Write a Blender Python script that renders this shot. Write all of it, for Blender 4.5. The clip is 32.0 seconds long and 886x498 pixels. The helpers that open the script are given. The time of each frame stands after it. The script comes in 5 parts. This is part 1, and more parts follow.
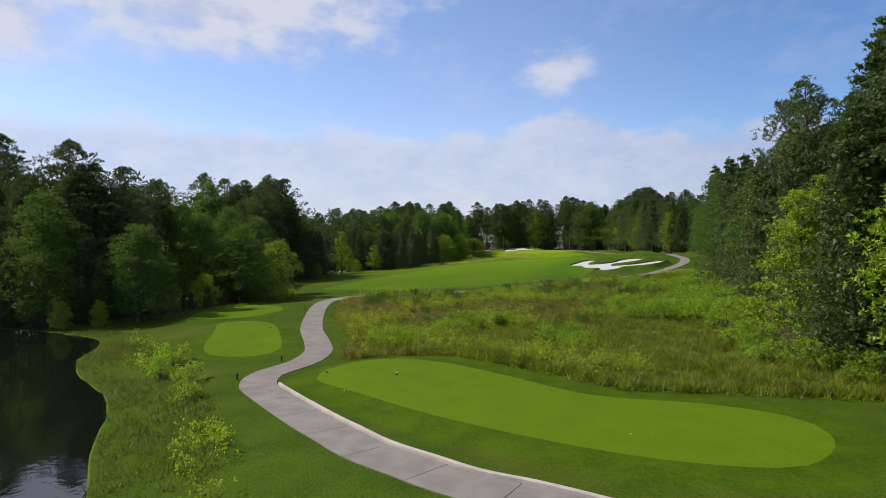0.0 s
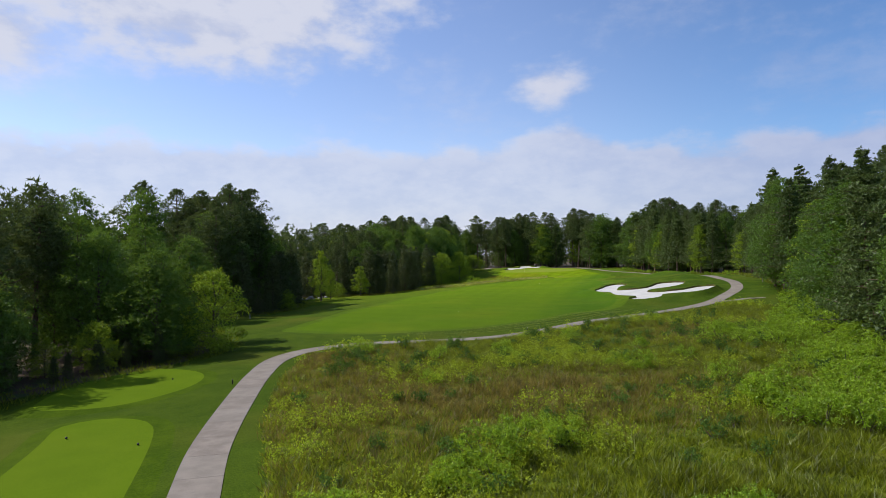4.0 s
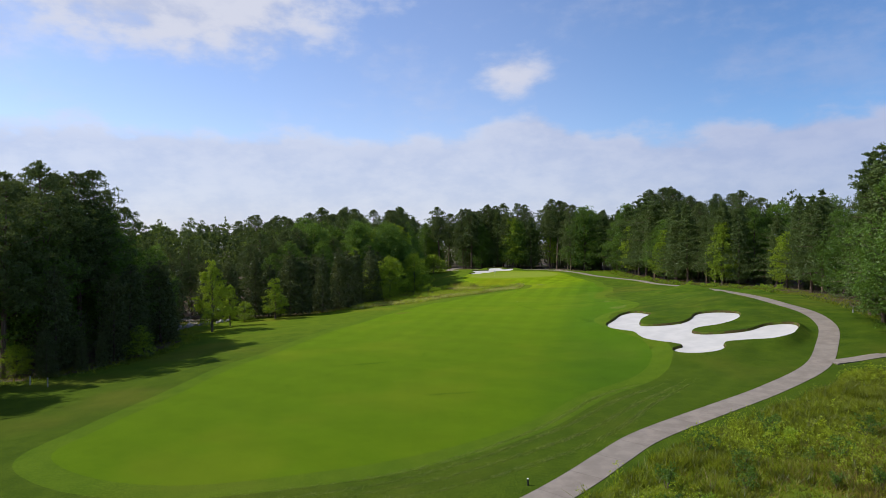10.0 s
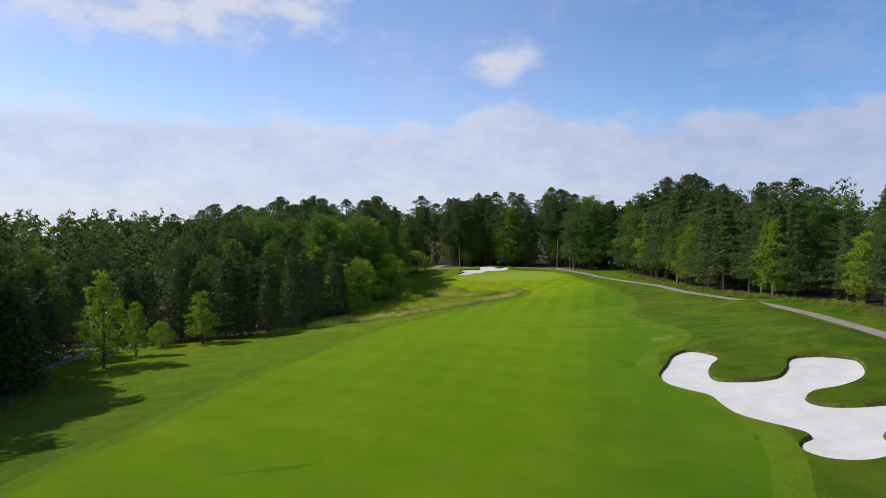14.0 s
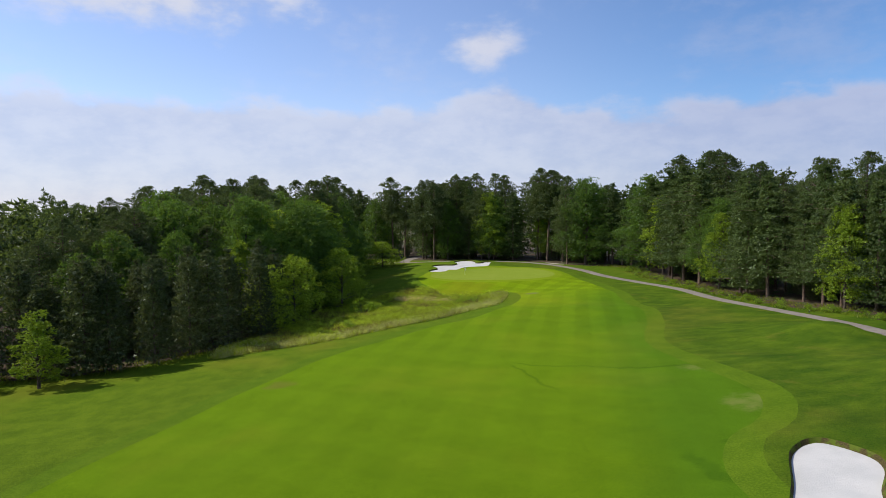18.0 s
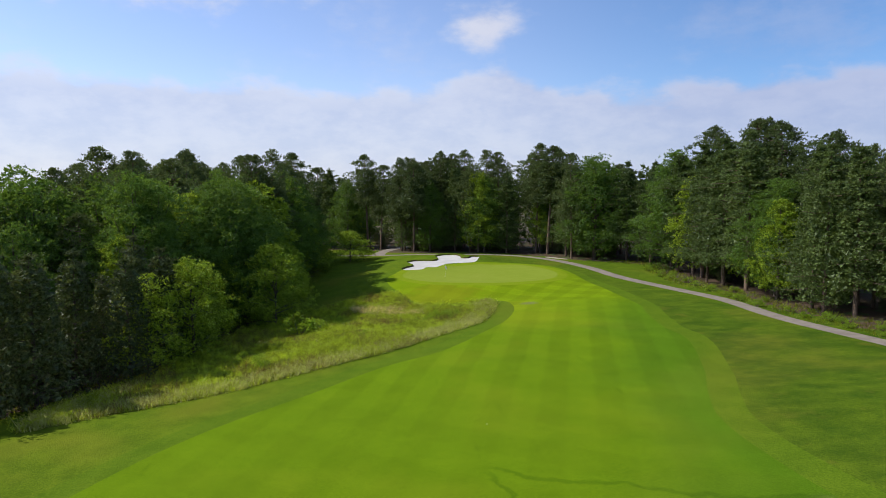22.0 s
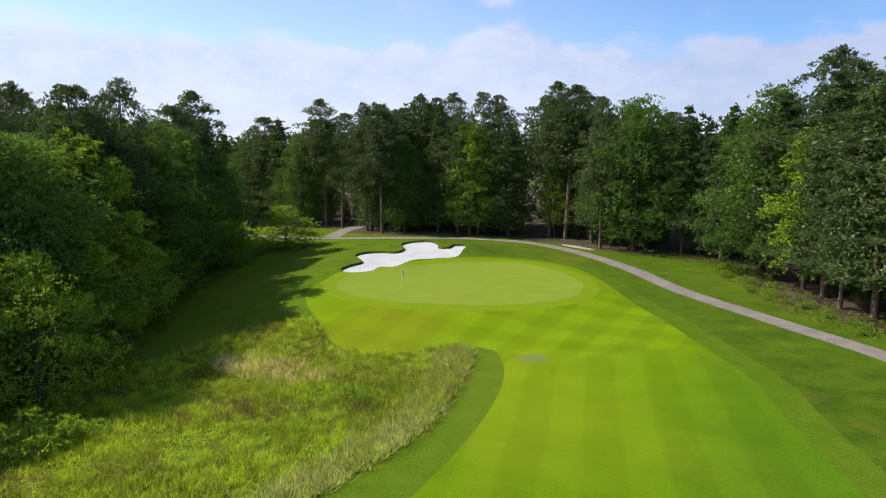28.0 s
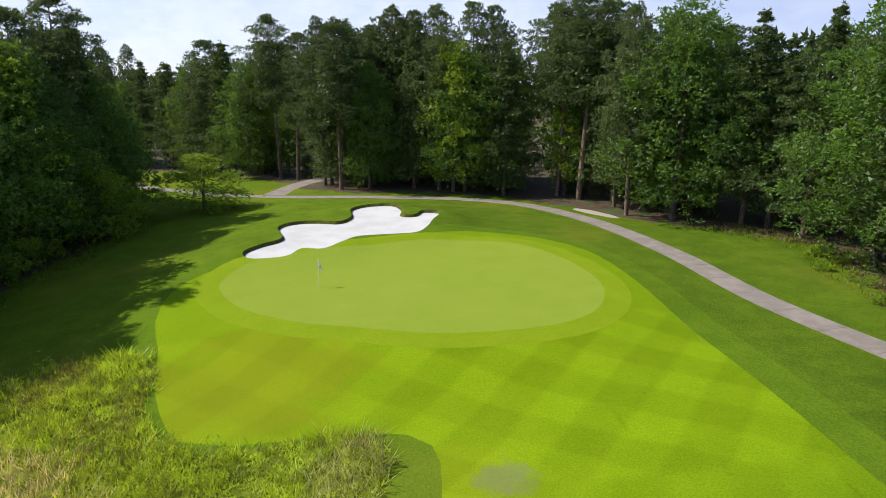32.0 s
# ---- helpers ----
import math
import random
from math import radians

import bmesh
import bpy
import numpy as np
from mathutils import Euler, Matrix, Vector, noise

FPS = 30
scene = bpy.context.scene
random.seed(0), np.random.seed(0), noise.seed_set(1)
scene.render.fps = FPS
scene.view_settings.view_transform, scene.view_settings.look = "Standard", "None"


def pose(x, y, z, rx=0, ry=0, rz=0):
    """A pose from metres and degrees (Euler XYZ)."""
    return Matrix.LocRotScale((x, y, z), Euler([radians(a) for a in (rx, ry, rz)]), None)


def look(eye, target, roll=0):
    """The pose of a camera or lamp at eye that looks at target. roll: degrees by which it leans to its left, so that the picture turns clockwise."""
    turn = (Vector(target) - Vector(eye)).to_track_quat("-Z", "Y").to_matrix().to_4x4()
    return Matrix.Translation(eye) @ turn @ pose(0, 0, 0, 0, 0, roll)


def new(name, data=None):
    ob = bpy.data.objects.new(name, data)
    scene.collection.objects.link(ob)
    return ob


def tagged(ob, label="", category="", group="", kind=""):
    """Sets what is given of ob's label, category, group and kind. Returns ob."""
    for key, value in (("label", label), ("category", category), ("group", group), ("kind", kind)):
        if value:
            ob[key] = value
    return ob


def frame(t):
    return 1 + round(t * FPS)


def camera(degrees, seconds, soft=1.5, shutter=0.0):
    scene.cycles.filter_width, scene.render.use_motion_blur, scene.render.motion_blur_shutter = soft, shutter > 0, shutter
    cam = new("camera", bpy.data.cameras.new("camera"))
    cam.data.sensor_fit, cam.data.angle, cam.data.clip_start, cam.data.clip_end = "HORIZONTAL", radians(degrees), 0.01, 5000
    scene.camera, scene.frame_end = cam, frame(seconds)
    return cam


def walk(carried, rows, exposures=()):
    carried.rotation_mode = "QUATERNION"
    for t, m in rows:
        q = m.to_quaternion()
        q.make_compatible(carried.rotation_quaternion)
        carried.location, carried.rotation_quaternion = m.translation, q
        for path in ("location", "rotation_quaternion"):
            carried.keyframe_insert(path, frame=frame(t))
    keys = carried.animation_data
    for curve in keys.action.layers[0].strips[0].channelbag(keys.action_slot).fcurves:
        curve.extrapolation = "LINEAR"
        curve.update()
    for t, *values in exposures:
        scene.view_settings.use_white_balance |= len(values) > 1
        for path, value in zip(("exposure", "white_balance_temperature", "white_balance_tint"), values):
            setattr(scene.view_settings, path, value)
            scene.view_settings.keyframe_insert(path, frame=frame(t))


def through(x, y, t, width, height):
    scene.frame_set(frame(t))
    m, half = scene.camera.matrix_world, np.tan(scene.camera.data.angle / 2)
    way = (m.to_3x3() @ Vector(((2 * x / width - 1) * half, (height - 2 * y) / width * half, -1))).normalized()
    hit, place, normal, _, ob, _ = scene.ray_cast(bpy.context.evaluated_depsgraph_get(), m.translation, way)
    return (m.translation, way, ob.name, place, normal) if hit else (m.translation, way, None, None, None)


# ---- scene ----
cam = camera(71.2, 32.0, 0.85)
METRES, EYE, TILT, LEAN, TURN = 200.0, 6.9, 0.0, -2.6, 0.0
ROWS = [
    (0.0, 0.0, 0.0, 0.0, -0.03, -0.65, 2.74),
    (0.5, -0.0009, 0.0112, 0.0006, -0.03, -0.46, 2.82),
    (1.0, -0.0016, 0.0237, 0.0013, -0.05, -0.28, 2.9),
    (1.5, -0.0022, 0.0374, 0.0021, -0.07, -0.11, 2.95),
    (2.0, -0.0026, 0.0523, 0.0029, -0.11, 0.07, 3.03),
    (2.5, -0.0029, 0.068, 0.0039, -0.19, 0.24, 3.06),
    (3.0, -0.0031, 0.0844, 0.005, -0.28, 0.42, 3.08),
    (3.5, -0.003, 0.1016, 0.0061, -0.39, 0.54, 3.1),
    (5.5, -0.0002, 0.1732, 0.0112, -1.42, 0.68, 3.26),
    (6.0, 0.0013, 0.1906, 0.0126, -1.84, 0.57, 3.3),
    (6.5, 0.0032, 0.2074, 0.014, -2.2, 0.44, 3.3),
    (7.0, 0.0054, 0.2236, 0.0153, -2.54, 0.25, 3.29),
    (7.5, 0.0078, 0.239, 0.0168, -2.85, 0.07, 3.26),
    (8.0, 0.01, 0.2541, 0.0184, -3.13, -0.07, 3.19),
    (8.5, 0.0121, 0.2687, 0.02, -3.37, -0.24, 3.11),
    (9.0, 0.0141, 0.283, 0.0215, -3.55, -0.37, 3.11),
    (9.5, 0.0158, 0.2975, 0.0229, -3.69, -0.51, 3.08),
    (10.0, 0.0173, 0.3123, 0.0243, -3.81, -0.64, 3.08),
    (10.5, 0.0187, 0.3273, 0.0258, -3.9, -0.79, 3.05),
    (11.0, 0.0199, 0.3425, 0.0273, -4.05, -0.92, 3.03),
    (11.5, 0.0215, 0.3581, 0.0286, -4.23, -1.06, 3.01),
    (12.0, 0.0233, 0.374, 0.0298, -4.41, -1.24, 2.98),
    (12.5, 0.0254, 0.3902, 0.031, -4.51, -1.41, 2.97),
    (13.0, 0.0277, 0.4066, 0.0319, -4.58, -1.55, 2.95),
    (13.5, 0.03, 0.4232, 0.0326, -4.68, -1.7, 2.91),
    (14.0, 0.0326, 0.4399, 0.0335, -4.83, -1.85, 2.9),
    (14.5, 0.0351, 0.4565, 0.0341, -5.03, -2.01, 2.87),
    (16.5, 0.0459, 0.5227, 0.0347, -5.95, -2.73, 2.74),
    (17.0, 0.0493, 0.5388, 0.0348, -6.19, -2.93, 2.75),
    (17.5, 0.0529, 0.5547, 0.0347, -6.42, -3.09, 2.74),
    (18.0, 0.0564, 0.5704, 0.0349, -6.58, -3.27, 2.74),
    (18.5, 0.0601, 0.5858, 0.0352, -6.68, -3.51, 2.7),
    (19.0, 0.0641, 0.6012, 0.0355, -6.71, -3.66, 2.67),
    (19.5, 0.0681, 0.6163, 0.0355, -6.74, -3.85, 2.65),
    (20.0, 0.072, 0.6313, 0.0353, -6.78, -4.06, 2.63),
    (20.5, 0.0758, 0.6459, 0.035, -6.81, -4.25, 2.62),
    (21.0, 0.0798, 0.6606, 0.035, -6.81, -4.46, 2.61),
    (21.5, 0.0839, 0.6753, 0.0354, -6.79, -4.68, 2.58),
    (22.0, 0.0878, 0.6901, 0.0355, -6.81, -4.89, 2.51),
    (22.5, 0.0917, 0.705, 0.0357, -6.84, -5.09, 2.49),
    (23.0, 0.0959, 0.7198, 0.0357, -6.81, -5.3, 2.47),
    (23.5, 0.0999, 0.7346, 0.0356, -6.78, -5.51, 2.39),
    (24.0, 0.104, 0.7496, 0.0357, -6.66, -5.7, 2.36),
    (24.5, 0.1081, 0.7645, 0.0358, -6.52, -5.89, 2.35),
    (25.0, 0.1126, 0.7794, 0.0357, -6.32, -6.14, 2.32),
    (25.5, 0.1168, 0.7945, 0.0357, -6.14, -6.41, 2.29),
    (27.5, 0.1333, 0.8543, 0.0357, -5.59, -8.08, 2.16),
    (28.0, 0.1374, 0.8692, 0.0357, -5.51, -8.63, 2.15),
    (28.5, 0.1417, 0.8838, 0.0357, -5.4, -9.24, 2.14),
    (29.0, 0.1458, 0.8984, 0.0356, -5.26, -9.89, 2.11),
    (29.5, 0.1501, 0.9128, 0.0355, -5.1, -10.59, 2.1),
    (30.0, 0.1543, 0.9269, 0.0348, -4.91, -11.3, 2.1),
    (30.5, 0.1583, 0.9409, 0.0335, -4.78, -12.02, 2.11),
    (31.0, 0.1623, 0.9535, 0.0322, -4.61, -12.66, 2.09),
    (31.5, 0.1663, 0.9664, 0.0307, -4.5, -13.26, 2.06),
    (32.0, 0.1702, 0.9783, 0.0292, -4.26, -13.8, 2.05),
]
walk(cam, [(t, pose(0, 0, EYE, TILT, LEAN, TURN) @ pose(METRES * x, METRES * y, METRES * z, 90 + pitch, roll, yaw)) for t, x, y, z, yaw, pitch, roll in ROWS],
     exposures=((0, 0.0), (19, 0.02), (24, 0.15), (28, 0.29), (32, 0.43)))

# ---- light: clear morning sun from the far left, blue sky with low cloud ----
SUN_AZ, SUN_EL = radians(-79), radians(46.5)      # azimuth from +y towards +x
to_sun = Vector((math.sin(SUN_AZ) * math.cos(SUN_EL), math.cos(SUN_AZ) * math.cos(SUN_EL), math.sin(SUN_EL)))
sun = new("sun", bpy.data.lights.new("sun", "SUN"))
sun.data.energy, sun.data.angle, sun.data.color = 5.0, radians(0.6), (1.0, 0.94, 0.83)
sun.matrix_world = look(to_sun * 60, (0, 0, 0))


class Nodes:
    """Small shorthand for building a node tree."""

    def __init__(self, tree):
        self.tree = tree
        tree.nodes.clear()

    def add(self, kind, **inputs):
        n = self.tree.nodes.new("ShaderNode" + kind)
        for k, v in inputs.items():
            key = int(k[1:]) if k[0] == "i" and k[1:].isdigit() else k.replace("_", " ")
            self.put(n, key, v)
        return n

    def put(self, n, key, v):
        sock = n.inputs[key]
        if isinstance(v, bpy.types.NodeSocket):
            self.tree.links.new(v, sock)
        elif isinstance(v, bpy.types.Node):
            self.tree.links.new(v.outputs[0], sock)
        elif isinstance(v, tuple) and len(v) == 3 and sock.type == "RGBA":
            sock.default_value = (*v, 1)
        else:
            sock.default_value = v

    def math(self, op, a, b=0.0, c=0.0):
        n = self.add("Math", i0=a, i1=b, i2=c)
        n.operation = op
        return n.outputs[0]

    def noise(self, vec, scale, detail=3.0, rough=0.55):
        return self.add("TexNoise", Vector=vec, Scale=scale, Detail=detail, Roughness=rough).outputs["Fac"]

    def ramp(self, fac, *stops):
        n = self.add("ValToRGB", Fac=fac)
        e = n.color_ramp.elements
        while len(e) < len(stops):
            e.new(0.5)
        for el, (p, c) in zip(e, stops):
            el.position, el.color = p, (*c, 1) if len(c) == 3 else c
        return n.outputs[0]

    def span(self, v, a, b, c=0.0, d=1.0, kind="SMOOTHSTEP"):
        n = self.add("MapRange", Value=v)
        n.interpolation_type = kind
        for key, x in (("From Min", a), ("From Max", b), ("To Min", c), ("To Max", d)):
            n.inputs[key].default_value = x
        return n.outputs[0]

    def mix(self, fac, a, b, blend="MIX"):
        n = self.add("MixRGB")
        n.blend_type = blend
        for key, v in (("Fac", fac), ("Color1", a), ("Color2", b)):
            self.put(n, key, (*v, 1) if isinstance(v, tuple) and len(v) == 3 else v)
        return n.outputs[0]


world = bpy.data.worlds.new("sky")
scene.world = world
world.use_nodes = True
W = Nodes(world.node_tree)
way = W.add("TexCoord").outputs["Generated"]
sky = W.add("TexSky")
sky.sky_type, sky.sun_disc, sky.sun_elevation, sky.sun_rotation = "NISHITA", False, SUN_EL, SUN_AZ
sky.air_density, sky.dust_density, sky.ozone_density = 1.0, 0.3, 2.0
sep = W.add("SeparateXYZ", Vector=way)
sx, sy, sz = sep.outputs
flat = W.math("SQRT", W.math("ADD", W.math("MULTIPLY", sx, sx), W.math("MULTIPLY", sy, sy)))
elev = W.math("MULTIPLY", W.math("ARCTAN2", sz, flat), 57.2958)
azim = W.math("MULTIPLY", W.math("ARCTAN2", sx, sy), 57.2958)
# billows: noise in azimuth and elevation, degrees stretched along the horizon
plane = W.add("CombineXYZ", X=W.math("MULTIPLY", azim, 0.55), Y=elev, Z=0.0)
puff = W.noise(plane, 0.30, 6.0, 0.55)
fine = W.noise(plane, 0.9, 5.0, 0.6)
slow = W.noise(plane, 0.11, 3.0, 0.5)


def blob(az, el, wide, tall, rough=2.2):
    u = W.math("DIVIDE", W.math("SUBTRACT", azim, az), wide)
    v = W.math("DIVIDE", W.math("SUBTRACT", elev, el), tall)
    d = W.math("SQRT", W.math("ADD", W.math("MULTIPLY", u, u), W.math("MULTIPLY", v, v)))
    return W.math("ADD", W.math("SUBTRACT", 1.0, d), W.math("MULTIPLY", W.math("SUBTRACT", puff, 0.5), rough))


# the low bank: its ragged top lies about ten degrees up
top = W.math("ADD", 10.0, W.math("MULTIPLY", W.math("SUBTRACT", slow, 0.5), 4.5))
top = W.math("ADD", top, W.math("MULTIPLY", W.math("SUBTRACT", puff, 0.5), 6.0))
rise = W.math("SUBTRACT", 1.0, W.math("ABSOLUTE", W.math("DIVIDE", W.math("SUBTRACT", azim, 12.5), 5.0)))
top = W.math("ADD", top, W.math("MULTIPLY", W.math("MAXIMUM", rise, 0.0), 2.6))
bank = W.span(W.math("SUBTRACT", top, elev), -0.6, 1.3)
small = W.span(blob(10.4, 15.2, 4.2, 2.6), 0.0, 0.9)
large = W.math("MAXIMUM", W.span(blob(-20.5, 21.3, 19.0, 6.6, 1.7), -0.12, 0.55), W.span(blob(-35.0, 17.0, 7.0, 5.5, 2.0), -0.1, 0.9))
wisps = W.math("MULTIPLY", W.span(W.math("ADD", W.math("MULTIPLY", slow, 0.7), W.math("MULTIPLY", fine, 0.3)), 0.47, 0.68), 0.22)
cover = W.math("MAXIMUM", W.math("MAXIMUM", W.math("MULTIPLY", bank, 0.78), W.math("MULTIPLY", small, 0.9)),
               W.math("MAXIMUM", W.math("MULTIPLY", large, 0.94), wisps))
shade = W.span(W.math("ADD", W.math("MULTIPLY", puff, 0.6), W.math("MULTIPLY", fine, 0.4)), 0.36, 0.62)
# unseen broken cloud overhead and behind, added to raise the fill light
over = W.span(W.noise(way, 2.6, 5.0, 0.55), 0.42, 0.58)
away = W.math("MAXIMUM", W.span(elev, 25, 36), W.math("MULTIPLY", W.span(sy, -0.1, 0.2, 1.0, 0.0), W.span(elev, 3, 10)))
cover = W.math("MAXIMUM", cover, W.math("MULTIPLY", W.math("MULTIPLY", over, away), 0.38))
rim = W.math("MULTIPLY", W.span(W.math("SUBTRACT", top, elev), 0.2, 3.2, 1.0, 0.0), W.span(puff, 0.36, 0.56))
cloud = W.mix(W.math("MAXIMUM", W.math("MULTIPLY", shade, 0.7), rim), (3.4, 3.75, 4.95), (4.5, 4.65, 5.4))
# cloud away from the sun is greyer
side = W.span(azim, 4, 38, 1.0, 0.80)
cloud = W.mix(1.0, cloud, W.add("CombineColor", Red=side, Green=side, Blue=W.math("ADD", 0.4, W.math("MULTIPLY", side, 0.6))), "MULTIPLY")
clear = W.mix(1.0, sky.outputs[0], (0.82, 0.885, 1.04), "MULTIPLY")
# the blue deepens a quarter turn away from the sun
deep = W.span(azim, 2, 40, 1.13, 0.85)
clear = W.mix(1.0, clear, W.add("CombineColor", Red=W.math("MULTIPLY", deep, deep), Green=deep, Blue=W.math("ADD", 0.5, W.math("MULTIPLY", deep, 0.52))), "MULTIPLY")
sky_all = W.mix(cover, clear, cloud)
W.add("OutputWorld", Surface=W.add("Background", Color=sky_all, Strength=0.15))
scene.view_settings.exposure = 0.0

# ---- materials ----


def material(name):
    m = bpy.data.materials.new(name)
    m.use_nodes = True
    return m, Nodes(m.node_tree)


def finish(N, color, rough=0.8, bump=None, height=0.05, spec=0.3):
    b = N.add("BsdfPrincipled", Base_Color=color, Roughness=rough)
    b.inputs["Specular IOR Level"].default_value = spec
    if bump is not None:
        N.put(b, "Normal", N.add("Bump", Height=bump, Distance=height, Strength=1.0))
    N.add("OutputMaterial", Surface=b)


def turf(name, dark, light, straw, grain=9.0, straw_amount=0.35, relief=0.05, stripe=(), mottle=0.0, blotch=0.55, tinted=False):
    """Mown grass: grain, patches, worn straw-coloured spots and, where mown in bands, stripes (angle, width, strength)."""
    m, N = material(name)
    pos = N.add("TexCoord").outputs["Object"]
    big = N.noise(pos, 0.07, 3.0)
    mid = N.noise(pos, 0.55, 4.0, 0.6)
    small = N.noise(pos, grain, 3.0, 0.7)
    c = N.mix(N.span(N.math("ADD", N.math("MULTIPLY", mid, blotch), N.math("MULTIPLY", small, 1.0 - blotch)), 0.38, 0.62), dark, light)
    c = N.mix(N.math("MULTIPLY", N.span(big, 0.48, 0.70), straw_amount), c, straw)
    c = N.mix(N.math("MULTIPLY", N.span(N.noise(pos, 2.3, 4.0, 0.7), 0.60, 0.78), straw_amount * 0.6), c, straw)
    if len(stripe):
        sp = N.add("SeparateXYZ", Vector=pos)
        for angle, width, strength, y0, y1 in stripe:
            a = radians(angle)
            u = N.math("ADD", N.math("MULTIPLY", sp.outputs[0], math.cos(a)), N.math("MULTIPLY", sp.outputs[1], math.sin(a)))
            u = N.math("ADD", u, N.math("MULTIPLY", N.noise(pos, 0.25, 2.0), 0.5))
            w = N.math("SINE", N.math("MULTIPLY", u, math.pi / width))
            w = N.span(w, -0.35, 0.35)
            zone = N.math("MULTIPLY", N.span(sp.outputs[1], y0 - (30 if y0 < 200 else 0.4), y0 + 0.4), N.span(sp.outputs[1], y1 - 0.4, y1 + 0.4, 1.0, 0.0))
            tone = N.math("ADD", 1.0, N.math("MULTIPLY", N.math("MULTIPLY", N.math("SUBTRACT", w, 0.5), zone), strength * 2.0))
            c = N.mix(1.0, c, N.add("CombineColor", Red=tone, Green=tone, Blue=tone), "MULTIPLY")
        # extra brightness up the hole, put into the turf colour; one bare worn patch
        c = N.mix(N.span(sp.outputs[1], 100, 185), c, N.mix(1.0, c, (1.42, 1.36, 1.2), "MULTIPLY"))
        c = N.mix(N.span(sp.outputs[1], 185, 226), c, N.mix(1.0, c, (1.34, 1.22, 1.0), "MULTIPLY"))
        # darker, bluer green towards the fairway's east side, short of the approach
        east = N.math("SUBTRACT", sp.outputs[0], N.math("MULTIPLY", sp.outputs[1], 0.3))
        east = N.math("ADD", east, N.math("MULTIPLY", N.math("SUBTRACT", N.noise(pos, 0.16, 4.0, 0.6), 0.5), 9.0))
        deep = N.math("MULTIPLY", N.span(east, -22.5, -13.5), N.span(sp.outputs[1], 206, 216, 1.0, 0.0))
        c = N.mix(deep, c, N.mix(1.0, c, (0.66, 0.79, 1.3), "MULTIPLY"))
        # thin tyre and drainage lines pressed into the turf
        for ax, ay, bx, by, wide in ((22.6, 167.6, 37.0, 160.3, 0.16), (22.6, 167.6, 25.0, 158.2, 0.14), (27.6, 146.0, 28.6, 140.2, 0.35), (29.5, 146.2, 36.6, 144.8, 0.22),
                                     (-4.0, 124.0, 2.5, 125.5, 0.2), (4.6, 111.2, 9.8, 111.4, 0.18)):
            long = math.hypot(bx - ax, by - ay)
            dx, dy = (bx - ax) / long, (by - ay) / long
            px, py = N.math("SUBTRACT", sp.outputs[0], ax), N.math("SUBTRACT", sp.outputs[1], ay)
            u = N.math("ADD", N.math("MULTIPLY", px, dx), N.math("MULTIPLY", py, dy))
            v = N.math("SUBTRACT", N.math("MULTIPLY", px, dy), N.math("MULTIPLY", py, dx))
            v = N.math("ABSOLUTE", N.math("ADD", v, N.math("MULTIPLY", N.math("SUBTRACT", N.noise(pos, 0.35, 3.0), 0.5), 2.2)))
            line = N.math("MULTIPLY", N.span(v, wide * 0.4, wide * 1.6, 0.45, 0.0), N.math("MULTIPLY", N.span(u, 0.0, 1.2), N.span(u, long - 1.5, long, 1.0, 0.0)))
            c = N.mix(line, c, N.mix(1.0, c, (0.45, 0.58, 0.7), "MULTIPLY"))
        scuff = N.span(N.noise(N.add("Mapping", Vector=pos, Rotation=(0, 0, 0.7), Scale=(0.9, 0.12, 1.0)), 1.4, 3.0, 0.6), 0.66, 0.76)
        c = N.mix(N.math("MULTIPLY", scuff, 0.35), c, N.mix(1.0, c, (0.6, 0.68, 0.7), "MULTIPLY"))
        off = N.add("VectorMath", i0=pos, i1=(37.4, 214.3, 1.8))
        off.operation = "DISTANCE"
        bare = N.span(N.math("ADD", off.outputs["Value"], N.math("MULTIPLY", N.noise(pos, 1.6, 4.0), 1.6)), 1.4, 2.1, 0.5, 0.0)
        c = N.mix(bare, c, (0.137, 0.137, 0.072))
        for spot, r, strength, tint in (((27.0, 222.5, 1.5), 7.5, 0.45, (0.173, 0.169, 0.00864)), ((3.2, 166.4, 0.4), 1.6, 0.5, (0.122, 0.108, 0.0216)),
                                        ((35.3, 150.7, 1.5), 2.6, 0.5, (0.173, 0.173, 0.0504)), ((36.2, 160.1, 1.5), 1.8, 0.5, (0.173, 0.173, 0.0504))):
            off = N.add("VectorMath", i0=pos, i1=spot)
            off.operation = "DISTANCE"
            worn = N.span(N.math("ADD", off.outputs["Value"], N.math("MULTIPLY", N.math("SUBTRACT", N.noise(pos, 0.7, 4.0, 0.65), 0.5), r * 1.6)), r * 0.3, r, strength, 0.0)
            c = N.mix(worn, c, tint)
    if mottle:
        # uneven growth in drifts, strongest on the rolling ground beyond the fairway
        sp = N.add("SeparateXYZ", Vector=pos)
        zone = N.math("MULTIPLY", N.span(sp.outputs[0], 22, 40), N.math("MULTIPLY", N.span(sp.outputs[1], 100, 135), N.span(sp.outputs[1], 195, 235, 1.0, 0.2)))
        drift = N.noise(N.add("Mapping", Vector=pos, Scale=(0.14, 0.22, 0.1)), 2.0, 5.0, 0.65)
        tinted = N.math("MULTIPLY", N.math("MULTIPLY", N.span(drift, 0.30, 0.70), mottle), N.math("ADD", 0.12, zone))
        c = N.mix(tinted, c, N.mix(1.0, c, (0.52, 0.66, 0.75), "MULTIPLY"))
        # extra brightness up the hole put into the rough's colour, more on the left
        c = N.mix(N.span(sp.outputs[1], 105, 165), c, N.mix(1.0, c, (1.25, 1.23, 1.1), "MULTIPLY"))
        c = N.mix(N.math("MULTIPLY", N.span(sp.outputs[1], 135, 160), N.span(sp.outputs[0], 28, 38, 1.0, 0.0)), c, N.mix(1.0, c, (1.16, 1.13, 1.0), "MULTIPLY"))
